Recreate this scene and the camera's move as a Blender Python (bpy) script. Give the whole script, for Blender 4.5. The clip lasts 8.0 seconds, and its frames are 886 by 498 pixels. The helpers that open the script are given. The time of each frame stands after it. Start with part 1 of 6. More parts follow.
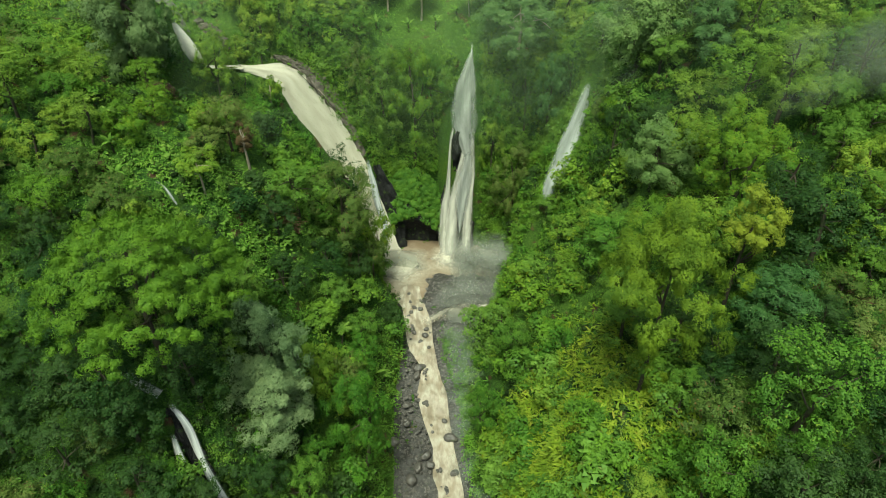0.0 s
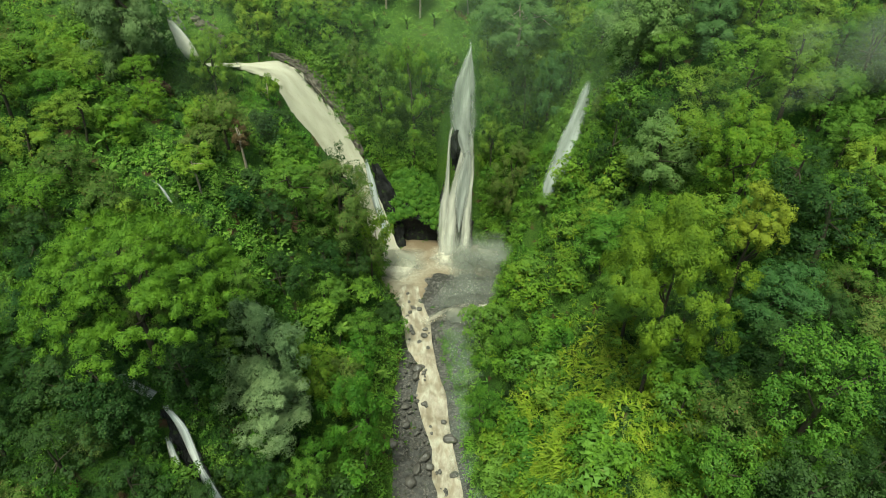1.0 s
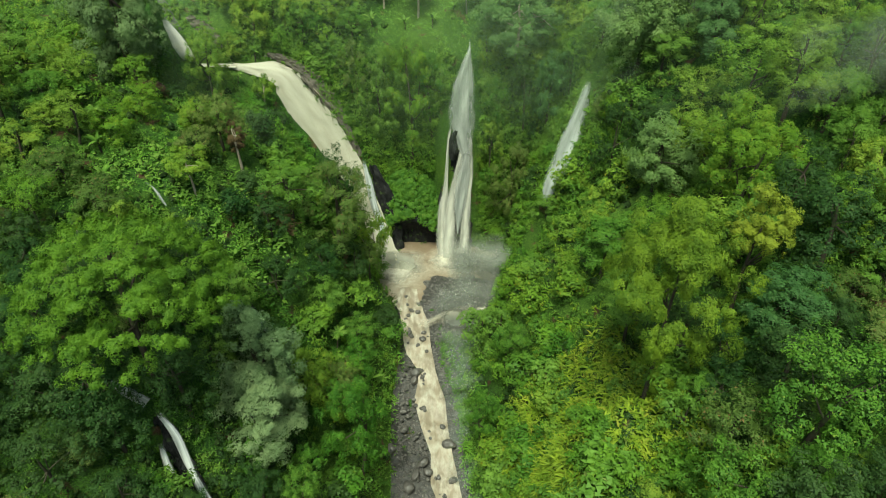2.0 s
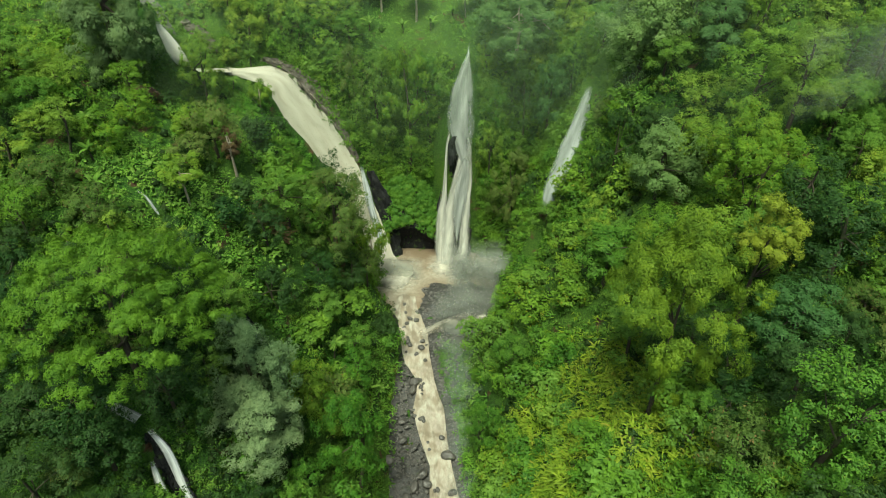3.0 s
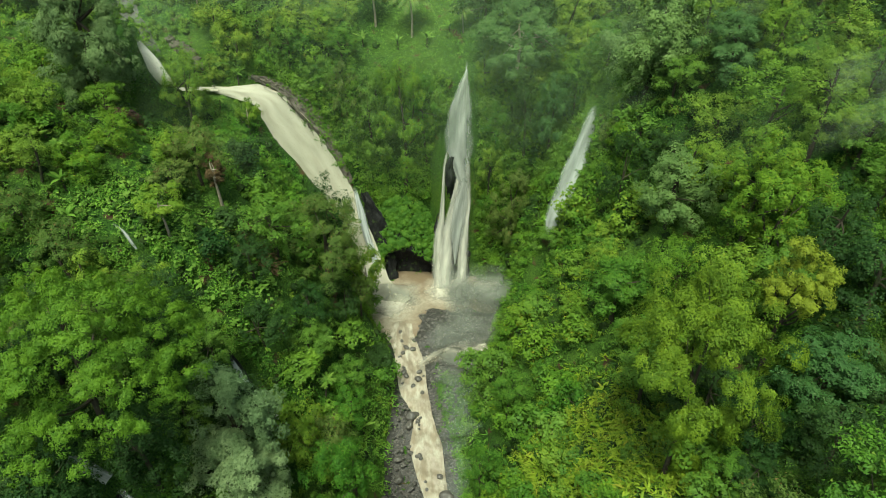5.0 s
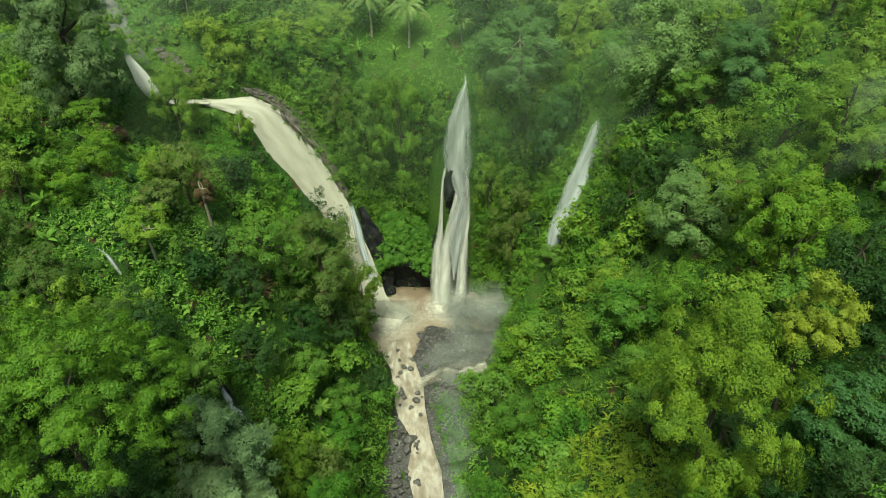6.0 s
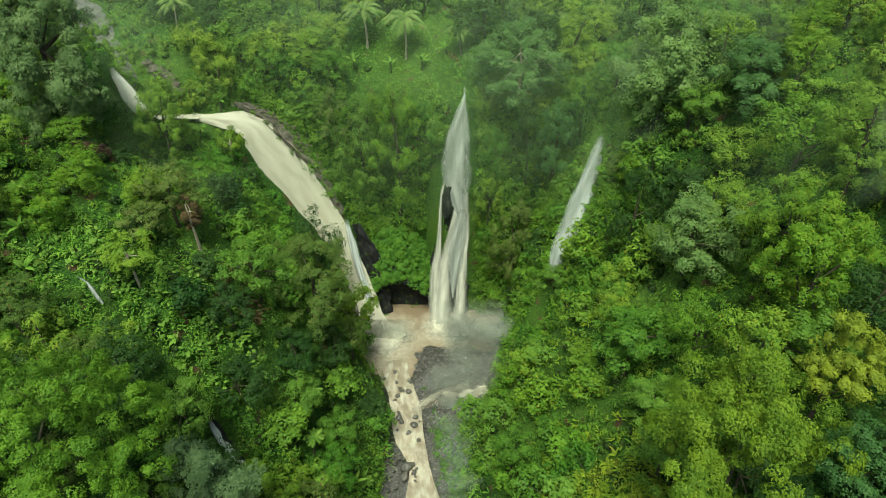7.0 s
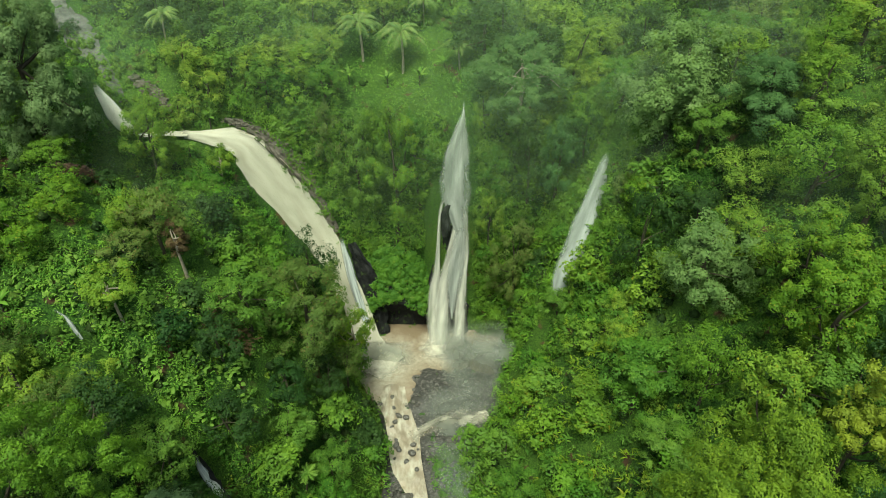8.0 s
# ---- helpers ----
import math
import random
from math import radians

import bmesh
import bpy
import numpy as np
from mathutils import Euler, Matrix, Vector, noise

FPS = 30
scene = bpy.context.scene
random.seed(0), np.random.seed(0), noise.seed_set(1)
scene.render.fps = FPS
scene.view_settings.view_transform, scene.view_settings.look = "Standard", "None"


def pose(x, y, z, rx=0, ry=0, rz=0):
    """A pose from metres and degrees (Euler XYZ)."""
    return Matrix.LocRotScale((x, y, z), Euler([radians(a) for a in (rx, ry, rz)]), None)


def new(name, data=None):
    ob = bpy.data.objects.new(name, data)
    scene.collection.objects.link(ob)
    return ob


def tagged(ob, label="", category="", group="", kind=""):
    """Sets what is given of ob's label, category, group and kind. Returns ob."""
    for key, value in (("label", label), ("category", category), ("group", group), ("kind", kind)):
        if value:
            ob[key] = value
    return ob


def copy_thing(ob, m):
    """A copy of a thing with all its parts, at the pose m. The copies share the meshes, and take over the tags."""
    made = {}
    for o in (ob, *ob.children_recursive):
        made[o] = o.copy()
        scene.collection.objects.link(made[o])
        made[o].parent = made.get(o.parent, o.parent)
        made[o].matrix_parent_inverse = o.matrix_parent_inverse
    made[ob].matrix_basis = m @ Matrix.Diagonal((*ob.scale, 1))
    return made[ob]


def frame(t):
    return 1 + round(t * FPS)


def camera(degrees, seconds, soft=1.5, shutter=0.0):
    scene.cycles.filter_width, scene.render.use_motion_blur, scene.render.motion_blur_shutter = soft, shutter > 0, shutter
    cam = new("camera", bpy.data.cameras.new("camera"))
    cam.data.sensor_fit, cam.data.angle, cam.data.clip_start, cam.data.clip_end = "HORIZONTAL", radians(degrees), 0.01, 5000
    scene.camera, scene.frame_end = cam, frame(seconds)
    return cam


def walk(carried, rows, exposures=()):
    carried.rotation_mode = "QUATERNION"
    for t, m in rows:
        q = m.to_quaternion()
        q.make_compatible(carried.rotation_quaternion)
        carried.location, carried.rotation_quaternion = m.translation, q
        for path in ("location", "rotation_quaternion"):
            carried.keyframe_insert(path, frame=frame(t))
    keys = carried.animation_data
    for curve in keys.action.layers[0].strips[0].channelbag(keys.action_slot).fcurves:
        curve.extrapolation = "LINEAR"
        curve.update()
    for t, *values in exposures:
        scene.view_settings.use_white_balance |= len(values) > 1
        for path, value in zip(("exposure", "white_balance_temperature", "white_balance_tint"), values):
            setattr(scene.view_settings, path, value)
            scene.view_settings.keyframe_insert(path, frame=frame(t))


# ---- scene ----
# ------------------------------------------------------------------ camera
cam = camera(66.9, 8.0, soft=0.95)
METRES, EYE, TILT, LEAN, TURN = 26.0, 91.5, -39.5, 0.0, 0.0
ROWS = [
    (0.0, 0.0, 0.0, 0.0, 0.0, 0.0, -0.0),
    (0.5, 0.001, 0.0242, -0.0081, -0.02, 0.03, 0.03),
    (1.0, 0.0027, 0.0463, -0.0093, -0.05, 0.06, 0.08),
    (1.5, 0.0032, 0.0712, -0.0064, -0.1, 0.08, 0.11),
    (3.0, 0.0027, 0.171, 0.0467, -0.27, 0.2, 0.22),
    (3.5, 0.0025, 0.2163, 0.0767, -0.32, 0.28, 0.27),
    (4.0, 0.0031, 0.2674, 0.1125, -0.38, 0.36, 0.32),
    (4.5, 0.0037, 0.3237, 0.1544, -0.43, 0.42, 0.37),
    (6.0, 0.0073, 0.5186, 0.3053, -0.59, 0.57, 0.55),
    (6.5, 0.0088, 0.5893, 0.3622, -0.65, 0.61, 0.62),
    (7.0, 0.0101, 0.662, 0.4214, -0.72, 0.64, 0.67),
    (7.5, 0.0117, 0.7368, 0.4825, -0.77, 0.68, 0.72),
    (8.0, 0.0132, 0.8132, 0.5459, -0.84, 0.71, 0.78),
]
EXPOSURE, KELVIN, TINT = 0.53, 6430, -12
walk(cam, [(t, pose(0, 0, EYE, TILT, LEAN, TURN) @ pose(METRES * x, METRES * y, METRES * z, 90 + pitch, roll, yaw)) for t, x, y, z, yaw, pitch, roll in ROWS],
     exposures=[(0.0, EXPOSURE, KELVIN, TINT)])

# ------------------------------------------------------------------ light: a bright, evenly overcast tropical day
SUN_ELEVATION, SUN_TURN = radians(68), radians(194)
world = bpy.data.worlds.new("sky")
scene.world = world
world.use_nodes = True
wn = world.node_tree.nodes
sky = wn.new("ShaderNodeTexSky")
sky.sky_type, sky.sun_disc = "NISHITA", False
sky.sun_elevation, sky.sun_rotation = SUN_ELEVATION, SUN_TURN
sky.air_density, sky.dust_density, sky.ozone_density = 1.0, 4.0, 0.6
world.node_tree.links.new(sky.outputs["Color"], wn["Background"].inputs["Color"])
wn["Background"].inputs["Strength"].default_value = 0.088
sun_data = bpy.data.lights.new("sun", "SUN")
sun_data.energy, sun_data.angle, sun_data.color = 4.0, radians(18), (1.0, 0.95, 0.84)
sun = new("sun", sun_data)
sun_way = Vector((math.sin(SUN_TURN) * math.cos(SUN_ELEVATION), math.cos(SUN_TURN) * math.cos(SUN_ELEVATION), math.sin(SUN_ELEVATION)))
sun.matrix_world = Matrix.Translation((0, 0, 200)) @ sun_way.to_track_quat("Z", "Y").to_matrix().to_4x4()

# ------------------------------------------------------------------ materials
def material(name, rough=0.6, spec=0.3):
    m = bpy.data.materials.new(name)
    m.use_nodes = True
    n, l = m.node_tree.nodes, m.node_tree.links
    b = n["Principled BSDF"]
    b.inputs["Roughness"].default_value = rough
    b.inputs["Specular IOR Level"].default_value = spec
    return m, n, l, b


def link_mix(n, l, fac, a, b, blend="MIX"):
    """A colour mix; fac, a and b are sockets or values."""
    x = n.new("ShaderNodeMix")
    x.data_type, x.blend_type = "RGBA", blend
    for i, v in ((0, fac), (6, a), (7, b)):
        if isinstance(v, bpy.types.NodeSocket):
            l.new(v, x.inputs[i])
        else:
            x.inputs[i].default_value = v if i == 0 else (*v, 1)
    return x.outputs[2]


def noise_of(n, l, scale, detail=3, coord="Object", stretch=None, rough=0.55):
    c = n.new("ShaderNodeTexCoord")
    t = n.new("ShaderNodeTexNoise")
    t.inputs["Scale"].default_value, t.inputs["Detail"].default_value, t.inputs["Roughness"].default_value = scale, detail, rough
    src = c.outputs[coord]
    if stretch:
        m = n.new("ShaderNodeMapping")
        m.inputs["Scale"].default_value = stretch
        l.new(src, m.inputs[0])
        src = m.outputs[0]
    l.new(src, t.inputs["Vector"])
    return t.outputs["Fac"]


def ramp(n, l, src, a, b):
    r = n.new("ShaderNodeMapRange")
    r.inputs["From Min"].default_value, r.inputs["From Max"].default_value = a, b
    l.new(src, r.inputs["Value"])
    return r.outputs["Result"]


def bump(n, l, b, src, strength, dist):
    u = n.new("ShaderNodeBump")
    u.inputs["Strength"].default_value, u.inputs["Distance"].default_value = strength, dist
    l.new(src, u.inputs["Height"])
    l.new(u.outputs[0], b.inputs["Normal"])


def leaf_material(name, young, old, odd, through_light=0.3, rough=0.6, odd_share=0.035):
    """Leaves: young and old colour mixed leaf by leaf and plant by plant, a few odd-coloured ones, light coming through."""
    m, n, l, b = material(name, rough, 0.18)
    g, o = n.new("ShaderNodeNewGeometry"), n.new("ShaderNodeObjectInfo")
    patch = noise_of(n, l, 0.55, 3)
    add = n.new("ShaderNodeMath")
    add.operation = "ADD"
    l.new(ramp(n, l, g.outputs["Random Per Island"], -0.9, 2.7), add.inputs[0])
    l.new(ramp(n, l, patch, 0.42, 0.74), add.inputs[1])
    col = link_mix(n, l, add.outputs[0], old, young)
    hs = n.new("ShaderNodeHueSaturation")
    l.new(col, hs.inputs["Color"])
    l.new(ramp(n, l, o.outputs["Random"], 0.0, 1.0), hs.inputs["Fac"])
    hs.inputs["Hue"].default_value, hs.inputs["Saturation"].default_value, hs.inputs["Value"].default_value = 0.475, 0.95, 1.35
    col = hs.outputs["Color"]
    cut = n.new("ShaderNodeMath")
    cut.operation, cut.inputs[1].default_value = "GREATER_THAN", 1.0 - odd_share
    l.new(g.outputs["Random Per Island"], cut.inputs[0])
    col = link_mix(n, l, cut.outputs[0], col, odd)
    l.new(col, b.inputs["Base Color"])
    t = n.new("ShaderNodeBsdfTranslucent")
    l.new(col, t.inputs["Color"])
    x = n.new("ShaderNodeMixShader")
    x.inputs[0].default_value = through_light
    l.new(b.outputs[0], x.inputs[1])
    l.new(t.outputs[0], x.inputs[2])
    l.new(x.outputs[0], n["Material Output"].inputs["Surface"])
    return m


def shaded_clump_material(name, young, old, odd):
    """Cores of leafy clumps: leaf colours darkened to imitate shade between leaves, finely mottled, each clump and each
    plant in its own tone, rough relief.
    """
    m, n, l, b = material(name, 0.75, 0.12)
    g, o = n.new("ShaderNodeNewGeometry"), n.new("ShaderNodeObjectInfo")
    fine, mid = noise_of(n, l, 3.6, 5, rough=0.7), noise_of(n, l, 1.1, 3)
    # leaf colours scaled down: the shade in leaf gaps is painted
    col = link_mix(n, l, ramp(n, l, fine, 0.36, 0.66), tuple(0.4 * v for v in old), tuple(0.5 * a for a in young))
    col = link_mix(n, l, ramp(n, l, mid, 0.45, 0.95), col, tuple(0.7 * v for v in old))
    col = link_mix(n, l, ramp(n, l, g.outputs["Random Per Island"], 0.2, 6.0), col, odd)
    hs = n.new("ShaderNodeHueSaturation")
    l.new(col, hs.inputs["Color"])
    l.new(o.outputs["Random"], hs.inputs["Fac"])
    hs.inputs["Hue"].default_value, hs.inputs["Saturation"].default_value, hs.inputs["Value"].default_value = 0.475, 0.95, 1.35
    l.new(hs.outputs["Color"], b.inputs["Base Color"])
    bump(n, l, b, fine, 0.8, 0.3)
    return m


# young leaf, old leaf, odd leaf
GREENS = {
    "rust": ((0.12, 0.088, 0.035), (0.06, 0.045, 0.02), (0.13, 0.15, 0.03)),
    "bright": ((0.15, 0.245, 0.016), (0.05, 0.115, 0.010), (0.20, 0.27, 0.02)),
    "dusk": ((0.115, 0.195, 0.066), (0.052, 0.115, 0.036), (0.13, 0.19, 0.07)),
    "pale": ((0.115, 0.215, 0.055), (0.055, 0.13, 0.028), (0.18, 0.25, 0.09)),
    "mid": ((0.085, 0.205, 0.018), (0.032, 0.105, 0.012), (0.16, 0.25, 0.03)),
    # dark-leaved kind, lowered further to carry deep forest shade too
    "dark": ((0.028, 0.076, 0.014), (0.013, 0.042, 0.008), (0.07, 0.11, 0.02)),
    "feather": ((0.135, 0.255, 0.020), (0.058, 0.14, 0.014), (0.17, 0.28, 0.03)),
    "grey": ((0.15, 0.235, 0.095), (0.07, 0.135, 0.048), (0.20, 0.29, 0.13)),
    "teal": ((0.055, 0.145, 0.034), (0.027, 0.08, 0.022), (0.12, 0.20, 0.07)),
    "lime": ((0.145, 0.26, 0.018), (0.055, 0.15, 0.012), (0.25, 0.27, 0.025)),
    "gold": ((0.165, 0.245, 0.012), (0.08, 0.14, 0.010), (0.21, 0.24, 0.02)),
    "olive": ((0.10, 0.165, 0.03), (0.05, 0.10, 0.018), (0.17, 0.12, 0.04)),
    "fern": ((0.20, 0.30, 0.016), (0.085, 0.17, 0.012), (0.25, 0.27, 0.03)),
    "creeper": ((0.12, 0.255, 0.018), (0.036, 0.11, 0.011), (0.16, 0.26, 0.025)),
    "broad": ((0.12, 0.25, 0.028), (0.055, 0.148, 0.017), (0.18, 0.25, 0.05)),
    "grass": ((0.12, 0.29, 0.022), (0.06, 0.18, 0.016), (0.2, 0.27, 0.06)),
    "palm": ((0.14, 0.23, 0.05), (0.07, 0.14, 0.03), (0.22, 0.23, 0.07)),
}
LEAF = {k: leaf_material("leaf_" + k, *v) for k, v in GREENS.items()}
SHADED_CLUMP = {k: shaded_clump_material("shaded_foliage_" + k, *v) for k, v in GREENS.items()}


def make_bark():
    m, n, l, b = material("bark", 0.85, 0.2)
    k = noise_of(n, l, 6, 5, stretch=(1, 1, 0.25))
    col = link_mix(n, l, k, (0.022, 0.017, 0.012), (0.075, 0.065, 0.045))
    moss = ramp(n, l, noise_of(n, l, 0.8, 3), 0.5, 0.7)
    l.new(link_mix(n, l, moss, col, (0.07, 0.10, 0.03)), b.inputs["Base Color"])
    bump(n, l, b, k, 0.6, 0.06)
    return m


def make_ground():
    m, n, l, b = material("ground_cover", 0.9, 0.2)
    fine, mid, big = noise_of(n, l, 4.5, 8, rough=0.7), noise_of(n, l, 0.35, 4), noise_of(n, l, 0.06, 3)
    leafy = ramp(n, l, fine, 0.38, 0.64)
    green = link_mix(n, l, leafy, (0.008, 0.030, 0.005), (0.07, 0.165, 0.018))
    lawn = link_mix(n, l, leafy, (0.035, 0.085, 0.012), (0.11, 0.19, 0.022))
    grass = link_mix(n, l, ramp(n, l, big, 0.42, 0.6), green, lawn)
    soil = link_mix(n, l, fine, (0.045, 0.03, 0.018), (0.15, 0.085, 0.045))
    l.new(link_mix(n, l, ramp(n, l, mid, 0.60, 0.68), grass, soil), b.inputs["Base Color"])
    bump(n, l, b, fine, 1.0, 0.45)
    return m


def make_rock(name, dark, light, wet, spec=0.5):
    m, n, l, b = material(name, 0.35 if wet else 0.75, spec)
    k = noise_of(n, l, 1.7, 8, rough=0.65)
    o = n.new("ShaderNodeObjectInfo")
    col = link_mix(n, l, ramp(n, l, k, 0.3, 0.7), dark, light)
    col = link_mix(n, l, ramp(n, l, o.outputs["Random"], 0, 2.5), col, light)
    l.new(link_mix(n, l, ramp(n, l, noise_of(n, l, 0.7, 3), 0.58, 0.7), col, (0.05, 0.075, 0.025)), b.inputs["Base Color"])
    bump(n, l, b, k, 0.8, 0.25)
    return m


def make_muddy_water(name, mud, foam, lo, hi, scale, stretch=None):
    """Brown flood water: mud colour, with foam where the noise passes lo to hi."""
    m, n, l, b = material(name, 0.3, 0.5)
    k = noise_of(n, l, scale, 6, stretch=stretch, rough=0.6)
    big = noise_of(n, l, 0.16, 3)
    mudcol = link_mix(n, l, ramp(n, l, big, 0.35, 0.65), mud, tuple(c * 1.35 for c in mud))
    f = ramp(n, l, k, lo, hi)
    l.new(link_mix(n, l, f, mudcol, foam), b.inputs["Base Color"])
    l.new(ramp(n, l, f, -1.0, 1.2), b.inputs["Roughness"])
    bump(n, l, b, k, 0.7, 0.35)
    return m


def math_node(n, l, op, a, b, c=None):
    x = n.new("ShaderNodeMath")
    x.operation = op
    for i, v in enumerate((a, b, c)):
        if isinstance(v, bpy.types.NodeSocket):
            l.new(v, x.inputs[i])
        elif v is not None:
            x.inputs[i].default_value = v
    return x.outputs[0]


def make_falling_water(name, white, shade, alpha_lo, alpha_hi, across, soft=0.1):
    """Falling water: soft streaks along the fall (V of the map), thinner between them and at its ragged sides."""
    m, n, l, b = material(name, 0.55, 0.25)
    s = noise_of(n, l, 1.0, 4, "UV", (across, 0.8, 1), 0.5)
    s2 = noise_of(n, l, 1.0, 3, "UV", (across * 0.4, 0.5, 1))
    l.new(link_mix(n, l, ramp(n, l, s, 0.28, 0.66), shade, white), b.inputs["Base Color"])
    c, sep = n.new("ShaderNodeTexCoord"), n.new("ShaderNodeSeparateXYZ")
    l.new(c.outputs["UV"], sep.inputs[0])
    sides = math_node(n, l, "MULTIPLY", sep.outputs["X"], math_node(n, l, "SUBTRACT", 1.0, sep.outputs["X"]))
    k = math_node(n, l, "MULTIPLY_ADD", sides, 2.0, s)
    k = math_node(n, l, "MULTIPLY_ADD", s2, 0.8, k)
    ragged = math_node(n, l, "MULTIPLY_ADD", s2, 0.6 * soft, math_node(n, l, "SUBTRACT", sides, 0.3 * soft))
    fade = math_node(n, l, "MULTIPLY", ramp(n, l, ragged, 0.0, soft), ramp(n, l, sep.outputs["Y"], 0.0, 0.3))
    l.new(math_node(n, l, "MULTIPLY", ramp(n, l, k, alpha_lo, alpha_hi), fade), b.inputs["Alpha"])
    bump(n, l, b, s, 0.15, 0.2)
    return m


def make_pool_water():
    """Brown pool: foam spreads from the feet of the two falls in ragged swirls."""
    m, n, l, b = material("muddy_pool_water", 0.3, 0.5)
    k, fine = noise_of(n, l, 0.3, 6, rough=0.6), noise_of(n, l, 1.4, 5)
    mud = link_mix(n, l, k, (0.155, 0.115, 0.072), (0.22, 0.168, 0.11))
    c = n.new("ShaderNodeTexCoord")
    foam = None
    for x, y, near, far in ((-9.2, 104.6, 2.0, 8.6), (2.2, 107.4, 1.0, 6.0)):
        d = n.new("ShaderNodeVectorMath")
        d.operation, d.inputs[1].default_value = "DISTANCE", (x, y, 0.1)
        l.new(c.outputs["Object"], d.inputs[0])
        f = ramp(n, l, math_node(n, l, "MULTIPLY_ADD", k, -7.0, d.outputs["Value"]), far - 3.5, near - 3.5)
        foam = f if foam is None else math_node(n, l, "MAXIMUM", foam, f)
    foam = math_node(n, l, "MULTIPLY", foam, ramp(n, l, fine, 0.15, 0.6))
    l.new(link_mix(n, l, foam, mud, (0.46, 0.438, 0.35)), b.inputs["Base Color"])
    bump(n, l, b, fine, 0.5, 0.15)
    return m


def make_foam(name, colour, lo, hi):
    """Foam that thins out towards the rim (U of the map)."""
    m, n, l, b = material(name, 0.7, 0.2)
    k = noise_of(n, l, 0.55, 5)
    l.new(link_mix(n, l, ramp(n, l, k, 0.3, 0.6), tuple(v * 0.85 for v in colour), colour), b.inputs["Base Color"])
    c, sep = n.new("ShaderNodeTexCoord"), n.new("ShaderNodeSeparateXYZ")
    l.new(c.outputs["UV"], sep.inputs[0])
    l.new(ramp(n, l, math_node(n, l, "MULTIPLY_ADD", k, -0.9, sep.outputs["X"]), hi, lo), b.inputs["Alpha"])
    bump(n, l, b, k, 0.6, 0.3)
    return m


def make_spray():
    m, n, l, b = material("spray_droplets", 0.9, 0.0)
    b.inputs["Base Color"].default_value = (0.56, 0.55, 0.47, 1)
    b.inputs["Alpha"].default_value = 0.13
    return m


def plain(name, a, c, scale, rough=0.8):
    m, n, l, b = material(name, rough, 0.3)
    k = noise_of(n, l, scale, 5)
    l.new(link_mix(n, l, ramp(n, l, k, 0.3, 0.7), a, c), b.inputs["Base Color"])
    bump(n, l, b, k, 0.5, 0.1)
    return m


BARK, GROUND = make_bark(), make_ground()
PALE_BARK = plain("pale_bark", (0.22, 0.18, 0.13), (0.42, 0.37, 0.28), 3.0)
WET_ROCK = make_rock("wet_rock", (0.018, 0.017, 0.014), (0.095, 0.082, 0.064), True)
BOULDER = make_rock("river_boulder", (0.03, 0.029, 0.027), (0.13, 0.12, 0.105), True)
# dark rock; in the cave its near-black colour also stands in for shade
SHADED_DARK_ROCK = make_rock("shaded_dark_rock", (0.006, 0.007, 0.007), (0.028, 0.029, 0.028), False, 0.15)
SCREE = make_rock("scree_rock", (0.03, 0.025, 0.02), (0.17, 0.145, 0.115), False)
PALE_GRAVEL = plain("pale_stream_gravel", (0.05, 0.05, 0.047), (0.15, 0.147, 0.135), 1.3, 0.6)
GRAVEL = plain("river_gravel", (0.018, 0.018, 0.0165), (0.074, 0.071, 0.063), 1.9, 0.6)
PALE_CONCRETE = plain("pale_concrete", (0.42, 0.41, 0.36), (0.6, 0.58, 0.52), 1.5)
SOIL = plain("red_soil", (0.04, 0.028, 0.02), (0.13, 0.08, 0.05), 0.9)
MUD_WATER = make_pool_water()
RIVER_WATER = make_muddy_water("muddy_river_water", (0.205, 0.172, 0.122), (0.405, 0.385, 0.305), 0.45, 0.68, 0.95, stretch=(1.0, 0.42, 1.0))
SPLASH_WATER = make_foam("splash_foam", (0.50, 0.475, 0.38), -0.05, 0.42)
SIDE_WATER = make_falling_water("side_channel_foam", (0.426, 0.403, 0.319), (0.251, 0.220, 0.160), 1.05, 1.75, 3)
SPRAY = make_spray()


def make_mist(name, strength, scale, pale=(0.75, 0.80, 0.74)):
    """Thin drifting cloud: pale, see-through, fading out towards the rims of its sheet."""
    m, n, l, b = material(name, 1.0, 0.0)
    b.inputs["Base Color"].default_value = (*pale, 1)
    t = n.new("ShaderNodeBsdfTranslucent")
    t.inputs["Color"].default_value = (*pale, 1)
    half = n.new("ShaderNodeMixShader")
    l.new(b.outputs[0], half.inputs[1])
    l.new(t.outputs[0], half.inputs[2])
    c, sep = n.new("ShaderNodeTexCoord"), n.new("ShaderNodeSeparateXYZ")
    l.new(c.outputs["UV"], sep.inputs[0])
    rim = None
    for ax in ("X", "Y"):
        f = math_node(n, l, "MULTIPLY", sep.outputs[ax], math_node(n, l, "SUBTRACT", 1.0, sep.outputs[ax]))
        f = ramp(n, l, f, 0.0, 0.16)
        rim = f if rim is None else math_node(n, l, "MULTIPLY", rim, f)
    k = ramp(n, l, noise_of(n, l, scale, 4), 0.30, 0.72)
    a = math_node(n, l, "MULTIPLY", math_node(n, l, "MULTIPLY", rim, k), strength)
    clear, x = n.new("ShaderNodeBsdfTransparent"), n.new("ShaderNodeMixShader")
    l.new(a, x.inputs[0])
    l.new(clear.outputs[0], x.inputs[1])
    l.new(half.outputs[0], x.inputs[2])
    l.new(x.outputs[0], n["Material Output"].inputs["Surface"])
    return m


